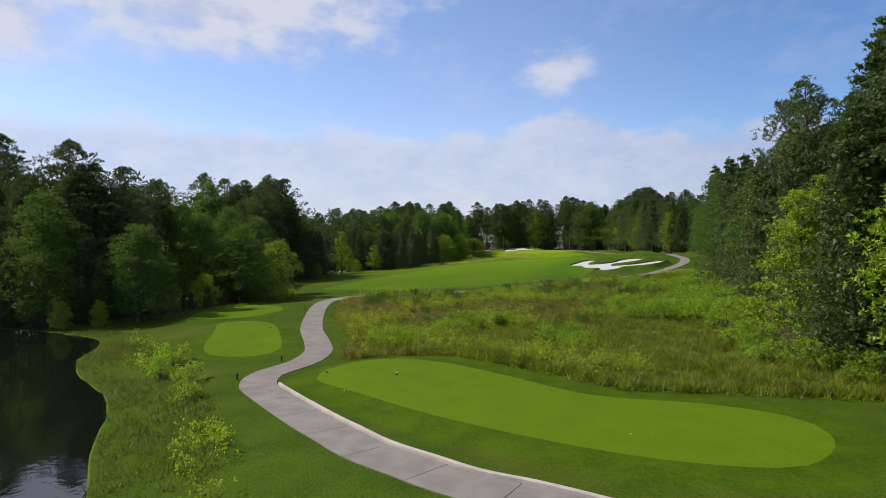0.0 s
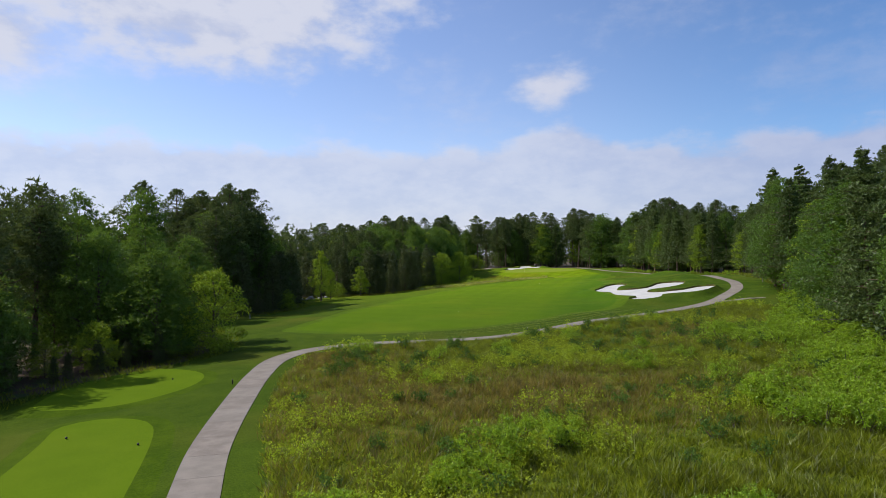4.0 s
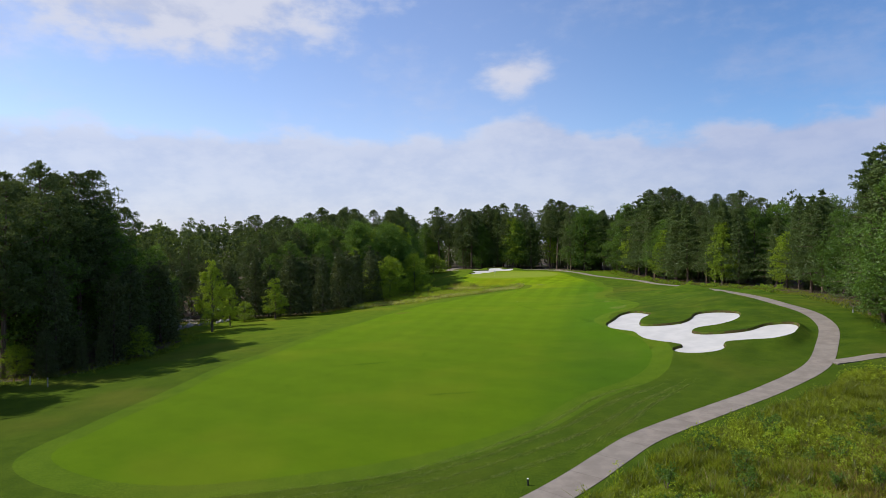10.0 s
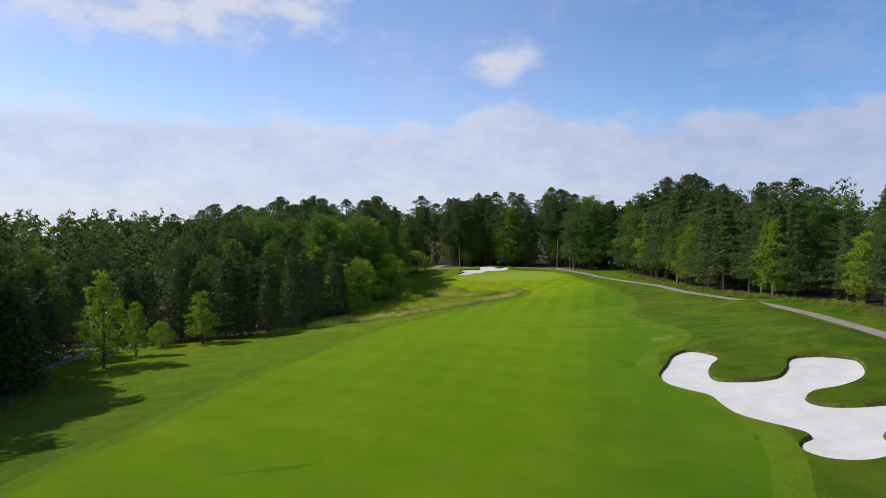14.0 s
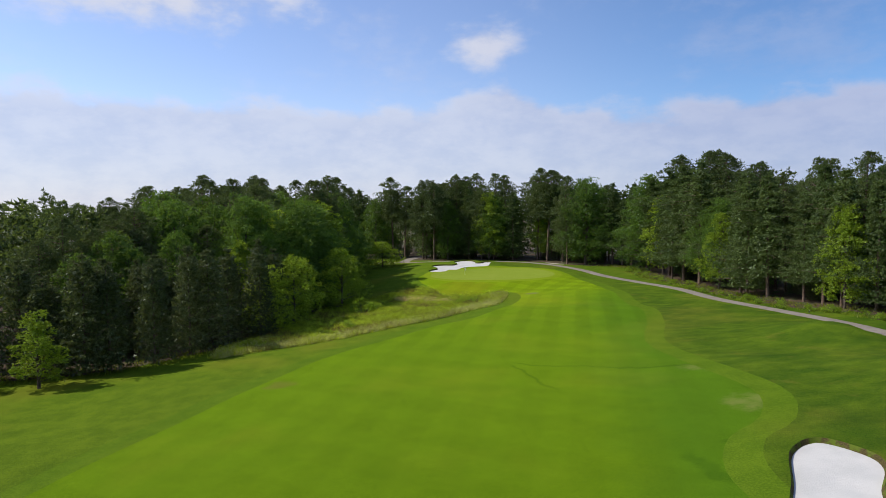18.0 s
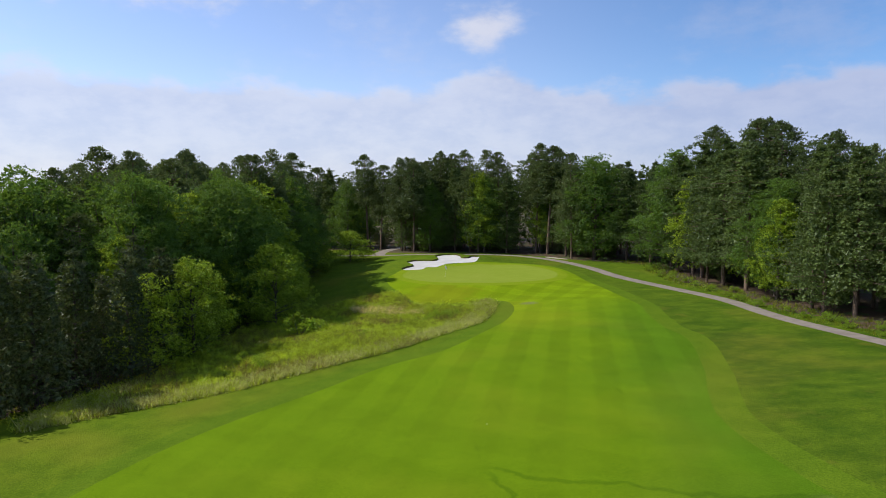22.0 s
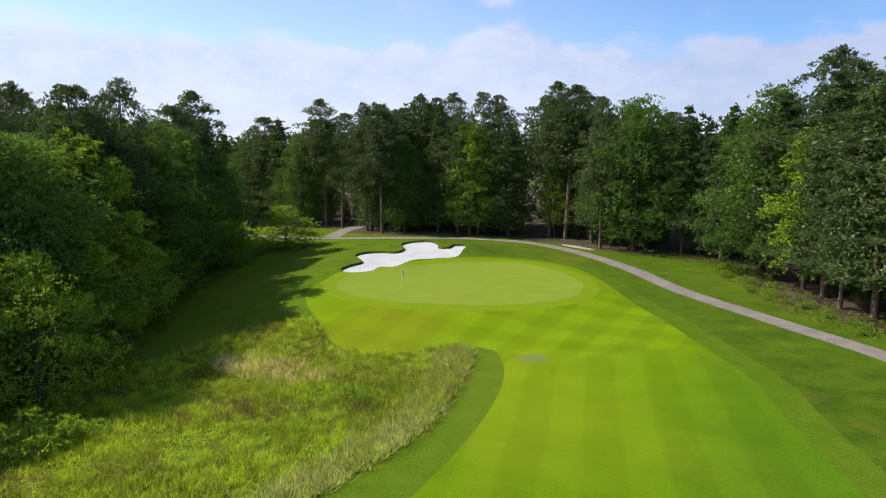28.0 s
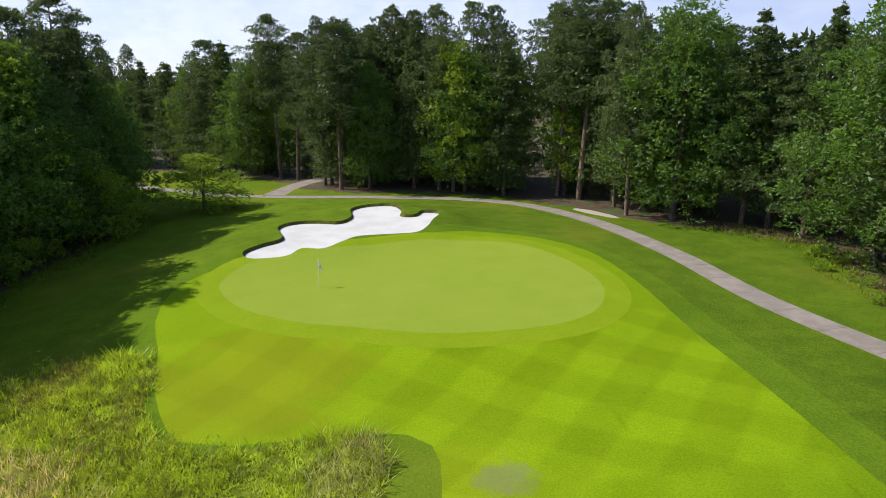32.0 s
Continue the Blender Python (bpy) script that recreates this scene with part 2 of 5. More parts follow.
        dry = N.math("MULTIPLY", N.math("MULTIPLY", N.span(N.noise(pos, 0.35, 4.0, 0.65), 0.58, 0.72), 0.5), zone)
        c = N.mix(dry, c, straw)
    # brightness up the hole, put into this turf's colour
    if tinted:
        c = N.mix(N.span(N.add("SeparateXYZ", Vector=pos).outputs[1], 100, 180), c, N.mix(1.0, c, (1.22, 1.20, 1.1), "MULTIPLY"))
    finish(N, c, 1.0, N.math("ADD", small, N.math("MULTIPLY", mid, 1.5)), relief, 0.04)
    return m


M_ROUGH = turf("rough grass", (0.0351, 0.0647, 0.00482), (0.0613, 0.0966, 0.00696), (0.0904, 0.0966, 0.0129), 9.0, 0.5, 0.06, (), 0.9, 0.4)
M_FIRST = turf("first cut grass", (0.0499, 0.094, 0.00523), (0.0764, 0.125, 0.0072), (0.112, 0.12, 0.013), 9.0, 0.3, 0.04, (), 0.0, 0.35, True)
M_COLLAR = turf("collar grass", (0.0348, 0.0665, 0.00253), (0.0583, 0.0982, 0.0038), (0.076, 0.095, 0.0095), 7.0, 0.2, 0.05)
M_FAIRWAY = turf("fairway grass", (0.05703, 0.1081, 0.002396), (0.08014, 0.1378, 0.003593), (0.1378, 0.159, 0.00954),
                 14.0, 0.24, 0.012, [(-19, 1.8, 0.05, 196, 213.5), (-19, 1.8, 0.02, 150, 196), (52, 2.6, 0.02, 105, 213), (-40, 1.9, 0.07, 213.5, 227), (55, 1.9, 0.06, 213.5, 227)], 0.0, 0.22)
M_GREEN = turf("green grass", (0.1584, 0.2174, 0.01872), (0.193, 0.2484, 0.0288), (0.2232, 0.2448, 0.0432), 18.0, 0.25, 0.006, (), 0.0, 0.25)
M_FRINGE = turf("fringe grass", (0.133, 0.2, 0.00576), (0.172, 0.235, 0.00864), (0.192, 0.216, 0.0144), 12.0, 0.2, 0.02, (), 0.0, 0.3)
M_TEE = turf("tee grass", (0.0739, 0.127, 0.0041), (0.0958, 0.152, 0.00547), (0.12, 0.15, 0.00958), 16.0, 0.25, 0.010, (), 0.0, 0.3)
M_NATIVE = turf("native ground", (0.0619, 0.0982, 0.00684), (0.118, 0.146, 0.0137), (0.161, 0.133, 0.0342), 3.0, 0.5, 0.12)


def litter():
    m, N = material("leaf litter")
    pos = N.add("TexCoord").outputs["Object"]
    a, b = N.noise(pos, 0.5, 4.0), N.noise(pos, 9.0, 4.0, 0.7)
    c = N.mix(N.span(b, 0.3, 0.7), (0.034, 0.024, 0.015), (0.105, 0.064, 0.038))
    c = N.mix(N.span(a, 0.5, 0.68), c, (0.05, 0.08, 0.02))
    finish(N, c, 0.95, b, 0.06)
    return m


M_LITTER = litter()


def soil():
    m, N = material("bunker lip soil")
    pos = N.add("TexCoord").outputs["Object"]
    a, b = N.noise(pos, 1.7, 4.0, 0.65), N.noise(pos, 14.0, 3.0, 0.7)
    c = N.mix(N.span(b, 0.3, 0.7), (0.040, 0.034, 0.012), (0.095, 0.075, 0.030))
    c = N.mix(N.span(a, 0.45, 0.6), c, (0.085, 0.120, 0.014))
    finish(N, c, 0.95, b, 0.03, 0.1)
    return m


M_SOIL = soil()


def sand():
    m, N = material("bunker sand")
    pos = N.add("TexCoord").outputs["Object"]
    a, b = N.noise(pos, 0.6, 3.0), N.noise(pos, 24.0, 3.0, 0.7)
    rake = N.math("SINE", N.math("MULTIPLY", N.add("SeparateXYZ", Vector=pos).outputs[1], 26.0))
    c = N.mix(N.span(a, 0.3, 0.7), (0.432, 0.4284, 0.4212), (0.4968, 0.4896, 0.4752))
    c = N.mix(N.math("MULTIPLY", b, 0.18), c, (0.36, 0.3528, 0.3384))
    finish(N, c, 0.95, N.math("ADD", b, N.math("MULTIPLY", rake, 0.06)), 0.012, 0.1)
    return m


M_SAND = sand()


def concrete(name="path concrete", gain=1.0):
    m, N = material(name)
    pos = N.add("TexCoord").outputs["Object"]
    rnd = N.add("ObjectInfo").outputs["Random"]
    a, b = N.noise(pos, 0.9, 4.0, 0.6), N.noise(pos, 30.0, 3.0, 0.7)
    c = N.mix(N.span(a, 0.35, 0.68), (0.1764, 0.1476, 0.1238), (0.2484, 0.2124, 0.18))
    c = N.mix(N.math("MULTIPLY", rnd, 0.35), c, (0.2232, 0.2016, 0.1728))
    c = N.mix(N.math("MULTIPLY", N.span(N.noise(pos, 3.0, 4.0), 0.58, 0.75), 0.35), c, (0.1224, 0.1116, 0.1008))
    c = N.mix(N.math("MULTIPLY", b, 0.25), c, (0.144, 0.1368, 0.126))
    if gain != 1.0:
        c = N.mix(1.0, c, (gain, gain, gain), "MULTIPLY")
    finish(N, c, 0.9, b, 0.006)
    return m


M_CONCRETE = concrete()
M_KERB = concrete("kerb concrete", 2.0)


def water():
    m, N = material("pond water")
    pos = N.add("TexCoord").outputs["Object"]
    w = N.math("ADD", N.noise(pos, 1.2, 2.0), N.math("MULTIPLY", N.noise(pos, 5.0, 2.0), 0.3))
    finish(N, (0.006, 0.007, 0.005), 0.03, w, 0.006, 0.5)
    return m


M_WATER = water()


def bark(name, dark, light):
    m, N = material(name)
    pos = N.add("TexCoord").outputs["Object"]
    st = N.add("Mapping", Vector=pos, Scale=(6.0, 6.0, 1.2))
    a = N.noise(st, 2.0, 5.0, 0.7)
    finish(N, N.mix(N.span(a, 0.35, 0.65), dark, light), 0.95, a, 0.05)
    return m


M_BARK = bark("bark", (0.05, 0.038, 0.028), (0.17, 0.13, 0.10))
M_PINE_BARK = bark("pine bark", (0.07, 0.045, 0.032), (0.21, 0.15, 0.11))


def foliage(name, dark, light, through, spread=0.5, fleck=5.5, thin=0.4):
    """Leaves: each one its own tint, each plant its own, with light passing through the blades."""
    m, N = material(name)
    isl = N.add("NewGeometry").outputs["Random Per Island"]
    rnd = N.add("ObjectInfo").outputs["Random"]
    c = N.mix(N.math("ADD", N.math("MULTIPLY", isl, spread), N.math("MULTIPLY", rnd, 1.0 - spread)), dark, light)
    # sprays within each leaf mass: fine light and dark
    pos = N.add("TexCoord").outputs["Object"]
    fine = N.noise(pos, fleck, 2.0, 0.7)
    tone = N.span(fine, 0.34, 0.66, 0.42, 1.58)
    c = N.mix(1.0, c, N.add("CombineColor", Red=tone, Green=tone, Blue=tone), "MULTIPLY")
    bumped = N.add("Bump", Height=fine, Distance=0.10, Strength=0.8)
    d = N.add("BsdfDiffuse", Color=c, Roughness=0.6, Normal=bumped)
    t = N.add("BsdfTranslucent", Color=N.mix(0.45, c, through))
    g = N.add("BsdfGlossy", Color=(0.6, 0.65, 0.65, 1), Roughness=0.5)
    mix1 = N.add("MixShader", Fac=thin, i1=d, i2=t)
    N.add("OutputMaterial", Surface=N.add("MixShader", Fac=0.03, i1=mix1, i2=g))
    return m


M_PINE = foliage("pine needles", (0.0582, 0.0922, 0.0272), (0.125, 0.166, 0.0484), (0.23, 0.288, 0.0454), 0.25, 5.5, 0.25)
M_OLIVE = foliage("olive needles", (0.0577, 0.098, 0.0244), (0.123, 0.173, 0.0458), (0.225, 0.293, 0.042), 0.25, 5.5, 0.25)
M_DARK = foliage("juniper needles", (0.05904, 0.08496, 0.0288), (0.1238, 0.1476, 0.04896), (0.1944, 0.2376, 0.0468), 0.25, 5.5, 0.25)
M_LEAF = foliage("broad leaves", (0.0516, 0.111, 0.0154), (0.132, 0.23, 0.0309), (0.342, 0.521, 0.0396), 0.25, 5.5, 0.3)
M_WOODLAND = foliage("woodland leaves", (0.036, 0.05904, 0.02016), (0.08064, 0.1138, 0.03384), (0.2138, 0.2916, 0.02952), 0.6)
M_BRIGHT = foliage("young leaves", (0.167, 0.266, 0.0158), (0.324, 0.432, 0.0302), (0.558, 0.684, 0.0403), 0.35, 5.5, 0.27)
M_SHRUB = foliage("shrub leaves", (0.156, 0.262, 0.0144), (0.301, 0.428, 0.0288), (0.544, 0.719, 0.0396), 0.5, 5.5, 0.5)
M_GRASS = foliage("tall grass", (0.114, 0.153, 0.00525), (0.212, 0.239, 0.0136), (0.339, 0.392, 0.021), 0.95, 1.3, 0.5)
M_MEADOW = foliage("meadow grass", (0.277, 0.372, 0.0111), (0.459, 0.523, 0.0356), (0.57, 0.673, 0.0396), 0.95, 1.3, 0.5)
M_RUSSET = foliage("russet grass", (0.1512, 0.1188, 0.0216), (0.2664, 0.2088, 0.04464), (0.3024, 0.2448, 0.0432), 0.95, 1.3, 0.5)
M_WEED = foliage("green weeds", (0.193, 0.269, 0.00897), (0.385, 0.456, 0.0225), (0.561, 0.674, 0.0309), 0.95, 1.3, 0.5)
M_BANK = foliage("bank grass", (0.0655, 0.0889, 0.00842), (0.15, 0.173, 0.0206), (0.243, 0.281, 0.0328), 0.95)
M_PALE = foliage("pale seeding grass", (0.36, 0.387, 0.0792), (0.558, 0.54, 0.174), (0.594, 0.612, 0.158), 0.95, 2.0, 0.5)
M_CLIPPING = foliage("mown clippings", (0.152, 0.2, 0.0324), (0.246, 0.285, 0.0648), (0.246, 0.285, 0.054), 0.95)
M_STRAW = foliage("seed heads", (0.54, 0.447, 0.159), (0.799, 0.656, 0.281), (0.799, 0.676, 0.262), 0.95, 2.0, 0.5)


def plain(name, color, rough=0.6, metal=0.0):
    m, N = material(name)
    pos = N.add("TexCoord").outputs["Object"]
    n = N.noise(pos, 6.0, 4.0, 0.6)
    c = N.mix(N.math("MULTIPLY", n, 0.35), color, tuple(v * 0.6 for v in color))
    b = N.add("BsdfPrincipled", Base_Color=c, Roughness=rough, Metallic=metal)
    N.add("OutputMaterial", Surface=b)
    return m

# ---- plan: the hole runs along +y, the tees near the origin, the green at y = 235 ----


def curve(points, closed=True, step=0.8):
    """A smooth line through the points, about step metres between its vertices."""
    p = [np.array(q, float) for q in points]
    n = len(p)
    out = []
    for i in range(n if closed else n - 1):
        a, b, c, d = (p[(i + k) % n] if closed else p[min(max(i + k, 0), n - 1)] for k in (-1, 0, 1, 2))
        m = max(1, int(np.linalg.norm(c - b) / step))
        for s in np.arange(m) / m:
            out.append(0.5 * (2 * b + (c - a) * s + (2 * a - 5 * b + 4 * c - d) * s ** 2 + (3 * b - a - 3 * c + d) * s ** 3))
    if not closed:
        out.append(p[-1])
    return np.array(out)


def inside(poly, x, y):
    """Which points lie within a closed outline."""
    r = np.zeros(x.shape, bool)
    x0, y0 = poly[:, 0], poly[:, 1]
    x1, y1 = np.roll(x0, -1), np.roll(y0, -1)
    for a, b, c, d in zip(x0, y0, x1, y1):
        if b != d:
            r ^= ((b > y) != (d > y)) & (x < (c - a) * (y - b) / (d - b) + a)
    return r


def gap(line, x, y, closed=True):
    """The distance of points from a line."""
    best = np.full(x.shape, 1e9)
    nxt = np.roll(line, -1, axis=0) if closed else line[1:]
    for (a, b), (c, d) in zip(line, nxt):
        ex, ey = c - a, d - b
        s = np.clip(((x - a) * ex + (y - b) * ey) / (ex * ex + ey * ey + 1e-9), 0, 1)
        best = np.minimum(best, (x - a - s * ex) ** 2 + (y - b - s * ey) ** 2)
    return np.sqrt(best)


def depth_in(poly, x, y):
    """Distance to the outline, positive within it."""
    d = gap(poly, x, y)
    return np.where(inside(poly, x, y), d, -d)


def ease(v, a, b):
    s = np.clip((v - a) / (b - a), 0, 1)
    return s * s * (3 - 2 * s)


TEE_LONG = curve([(-6.6, 32.3), (-5.8, 35), (-2.8, 36.5), (0.2, 35.2), (3.4, 31.6), (6.7, 27.7), (11.2, 26.1), (13.6, 24.2), (13.8, 22),
                  (12.5, 19.9), (10.2, 18.7), (5.8, 20), (0.3, 24), (-4.4, 29.3)])
TEE_MIDDLE = curve([(-16.4, 42.4), (-19.5, 53.0), (-20.6, 57.0), (-18.6, 58.6), (-15.7, 56.8), (-12.7, 48.4), (-11.3, 42.2), (-13.2, 40.3)])
TEE_FORWARD = curve([(-25.2, 61.7), (-26.3, 67.6), (-24.9, 72.8), (-22.3, 74.3), (-18.9, 72.2), (-17.9, 67.6), (-19.8, 62.4), (-22.8, 60.9)])
FAIRWAY = curve([(-18.3, 101.8), (-17.7, 107), (-16, 116), (-14.2, 127), (-11, 136), (-8, 146.5), (-3, 158), (2, 168), (5.5, 174), (13, 182),
                 (18.6, 187.5), (23.4, 191), (28.5, 197.5), (33.5, 207.5), (35.2, 214), (34.1, 217.6), (27, 218.1), (24.8, 218.8), (22.7, 222.4),
                 (21.4, 226.5), (20.2, 229.5), (19.8, 233.4), (20.8, 236.5), (23, 238.4), (26.2, 238.9), (29, 240.6), (31, 243.2), (36.5, 244.3), (40.8, 246.1),
                 (45, 243.9), (47.6, 240), (48.5, 234.5), (48.9, 226), (49.2, 217), (49, 208), (47.4, 202), (46, 195), (44.8, 188), (42.1, 181),
                 (39, 175), (37.3, 170.5), (36.5, 163), (36.5, 153), (34, 148.2), (30.8, 146.2), (28.4, 142.5), (27.6, 137), (28.4, 131),
                 (28.7, 126), (27.3, 120.8), (23.5, 115), (17.3, 109.3), (10.7, 102), (4, 97.5), (-3, 95.3), (-9, 95), (-14.3, 97.2)], True, 1.2)
GREEN = curve([(22.8, 233.2), (22.5, 236), (24, 238.5), (27.5, 240.4), (31.5, 241.8), (37, 242.9), (42.4, 241.7), (45, 237.8), (46.1, 233.5), (46, 230),
               (44.6, 227), (42, 225.2), (38, 224.7), (35, 225), (32, 226), (28.2, 227.4), (25, 229.7)], True, 0.7)
BUNKER_FAIRWAY = curve([(28.5, 137.8), (30.2, 140.2), (32.2, 143), (34.3, 143.8), (35.4, 141.8), (35.1, 140.2), (33.3, 138.3), (32.2, 136.2), (32.1, 134.8), (33.4, 134),
                        (35, 133.6), (36.5, 133.9), (38.2, 135.5), (39.3, 137.1), (40.6, 138), (42.5, 137.6), (44, 136), (44, 134.7), (42.7, 132.5), (40.8, 130.8),
                        (38.6, 129.9), (36.6, 129.7), (35.4, 129), (35, 128), (35.6, 127), (37.4, 126.3), (40, 126.2), (43, 127.6), (45.2, 127), (45.2, 125.3),
                        (43.5, 123.2), (42.1, 121.9), (39.6, 121.1), (37.4, 121.7), (35.3, 121.9), (34.4, 120.2), (33.2, 119.1), (31.5, 118.9), (30, 119.7),
                        (29.5, 121.1), (30.2, 122.3), (31.2, 122.8), (31, 123.8), (30, 125.6), (29.3, 127.3), (29.3, 129.2), (29.5, 131.4), (28.6, 133.3),
                        (28, 135.3)], True, 0.35)
BUNKER_GREEN = curve([(22.5, 240.6), (23.3, 242.3), (24.7, 244.1), (23.8, 247.4), (24.9, 249), (27, 249.2), (28.8, 248.8), (29.7, 250.5), (29.5, 253.4), (31, 255),
                      (33.4, 255), (34.3, 252.9), (34.2, 250.9), (35.4, 250.6), (36.2, 252), (37.8, 251.3), (36.9, 248.6), (36.4, 246.6), (35.4, 244.6),
                      (33.4, 244.2), (30.8, 243.9), (29.6, 242.6), (28.3, 240.8), (26.7, 241), (25.8, 239.2), (23.4, 238.9)], True, 0.35)
NATIVE_TEES = curve([(-6, 37.9), (-2.9, 38.4), (0.6, 37.5), (3.6, 34.1), (6.1, 31.2), (8.3, 28.9), (12, 28.1), (17.4, 26.6), (21, 27), (19, 36), (21, 46),
                     (30, 69), (38, 90), (42, 97), (44, 104), (40.5, 110.5), (36.5, 108.2), (33.9, 106.3), (28, 102.6), (22.5, 99.2), (17.8, 96),
                     (13.5, 92), (8, 87.6), (0, 84.9), (-7, 83.2), (-10.5, 81.5), (-12, 78), (-12, 72), (-11.2, 64), (-9, 54), (-6.8, 46)], True, 1.2)
NATIVE_GREEN = curve([(-6, 180.4), (0, 181.7), (7.7, 184.9), (12.7, 187.7), (18.2, 191.9), (24.6, 198), (29.1, 203.7), (31.6, 210), (33.4, 215.5),
                      (32.8, 217.7), (30, 217.8), (25.5, 218), (22.6, 221), (21.5, 225.5), (17, 226), (12, 222), (6, 215), (2, 207), (0, 199), (-3, 190)], True, 1.2)
POND = curve([(-10, 15), (-11.6, 20), (-13.8, 24.2), (-16.2, 29.7), (-18, 33), (-20.4, 35.9), (-23, 39), (-26, 44), (-27, 48), (-29.5, 53), (-34, 56),
              (-42, 59.3), (-60, 60), (-85, 52), (-92, 20), (-80, -25), (-35, -25), (-14, 0)], True, 1.2)
MARGIN = curve([(-6.2, 15), (-7.6, 21.6), (-10.3, 27.7), (-13, 33), (-15.4, 37.6), (-19, 42), (-23, 48), (-25.5, 52.5), (-31, 57.5), (-34, 56),
                (-29, 53), (-26.8, 48), (-25.8, 44), (-22.8, 39), (-20.2, 36), (-17.8, 33), (-16, 29.7), (-13.6, 24.2), (-11.4, 20), (-10, 15)], True, 1.2)
WOOD_LEFT = [(-95, 57), (-60, 58.5), (-42, 59.5), (-34, 61), (-29, 66.5), (-24, 79), (-23, 86), (-27, 99), (-38, 115), (-39, 127), (-32, 131), (-28.5, 140),
             (-28, 152), (-34, 164), (-38, 172), (-29, 178.5), (-18, 178), (-10, 183), (-4, 190), (0, 199), (1, 208), (4, 216), (6, 226), (6, 240), (8, 256), (2, 270),
             (-10, 280), (-24, 295), (-40, 310), (-95, 325)]
WOOD_RIGHT = [(26, -30), (22, 10), (20.5, 28), (19.5, 36), (22, 47), (31.5, 70), (39.5, 90), (44, 98), (48, 107), (56, 122), (60, 134), (62, 146), (66, 160),
              (67, 176), (63, 188), (62.5, 200), (63.5, 212), (62.5, 222), (64, 233), (67, 240), (62, 248), (57, 251.5), (52, 258.5), (46, 266), (38, 268.5),
              (28, 270), (22, 275), (17, 284), (3, 296), (-5, 310), (-30, 330), (-95, 345), (-95, 420), (200, 420), (200, -30)]
PATH = curve([(14, 8.6), (8, 12.6), (3.0, 16.6), (0.65, 18.1), (-0.9, 19.55), (-2.6, 21.2), (-4.0, 23.1), (-5.5, 25.2), (-8.1, 29.2), (-9.5, 31.7), (-9.75, 34.3), (-8.5, 37.6), (-8.3, 41), (-9.2, 45.2),
              (-11.2, 52.7), (-12.9, 62), (-14.2, 71), (-14.5, 78), (-12.5, 82.8), (-7.9, 85.6), (-1, 86.2), (4.7, 87.5), (8.4, 89.6), (11.8, 92.6),
              (14.6, 95.5), (18, 98.8), (24.3, 103.2), (31.2, 107.7), (38.6, 113.2), (44.2, 119.7), (49.5, 127), (52.2, 134), (52.7, 141), (54.5, 150), (58, 160.5), (60.4, 172),
              (60, 184), (59.1, 196), (59.8, 208), (57.8, 218.5), (55.3, 229), (54.4, 240), (52, 251.5), (47.5, 260.2), (41, 264.3), (30, 266.2),
              (20, 269), (9, 276), (-2, 287), (-12, 302)], False, 0.5)

BRANCH = curve([(19, 270.6), (20.5, 277), (23.5, 284.5), (28.5, 291), (36, 294.5), (47, 296), (60, 299)], False, 0.6)
SIDE_PATH = curve([(-33.8, 159), (-33.6, 163), (-33.0, 170), (-34.6, 177), (-39, 184)], False, 0.6)

# heights of the land: rows go up the hole, columns across it
ACROSS = np.array([-60, -30, -12, 5, 25, 45, 70.0])
ALONG = np.array([-40, 0, 30, 60, 90, 120, 145, 170, 195, 215, 240, 270, 330.0])
HEIGHTS = np.array([
    (-1.8, -1.7, -1.0, -.5, 0, .5, 1), (-1.8, -1.7, -.9, -.3, 0, .4, 1), (-1.8, -1.6, -.5, 0, .1, .6, 1), (-1.5, -1.2, -.45, .05, .4, .6, 1),
    (-1.5, -1.2, -.4, -.05, .5, .8, 1.2), (-2.0, -1.5, -.5, .1, .5, 1.9, 2.5), (-2.2, -1.6, -.6, .4, 1.2, 3.7, 3.6), (-2.2, -1.6, -.7, .5, 1.4, 2.6, 3.5),
    (-2.2, -2, -1.2, .3, 1.6, 2.3, 3.2), (-2, -2, -1.5, -.3, .6, 2.3, 3), (-1, -1, -.3, .8, 3.5, 3.3, 3.2), (0, 0, .5, 2, 3.2, 3.4, 3.4), (1, 1, 1, 2, 3, 3.5, 4)])


def land(x, y):
    """The lie of the land before tees, pond and bunkers are shaped."""
    gx, gy = np.gradient(HEIGHTS, ACROSS, axis=1), np.gradient(HEIGHTS, ALONG, axis=0)
    gxy = np.gradient(gy, ACROSS, axis=1)
    x, y = np.clip(x, ACROSS[0], ACROSS[-1]), np.clip(y, ALONG[0], ALONG[-1])
    i = np.clip(np.searchsorted(ACROSS, x) - 1, 0, len(ACROSS) - 2)
    j = np.clip(np.searchsorted(ALONG, y) - 1, 0, len(ALONG) - 2)
    d, e = ACROSS[i + 1] - ACROSS[i], ALONG[j + 1] - ALONG[j]
    s, t = (x - ACROSS[i]) / d, (y - ALONG[j]) / e

    def four(s, d):
        return 2 * s ** 3 - 3 * s ** 2 + 1, (s ** 3 - 2 * s ** 2 + s) * d, -2 * s ** 3 + 3 * s ** 2, (s ** 3 - s ** 2) * d

    a, b, c, g = four(s, d)
    p, q, r, v = four(t, e)

    def row(k):
        return a * HEIGHTS[k, i] + b * gx[k, i] + c * HEIGHTS[k, i + 1] + g * gx[k, i + 1]

    def slope(k):
        return a * gy[k, i] + b * gxy[k, i] + c * gy[k, i + 1] + g * gxy[k, i + 1]

    return p * row(j) + q * slope(j) + r * row(j + 1) + v * slope(j + 1)


WATER = -1.42


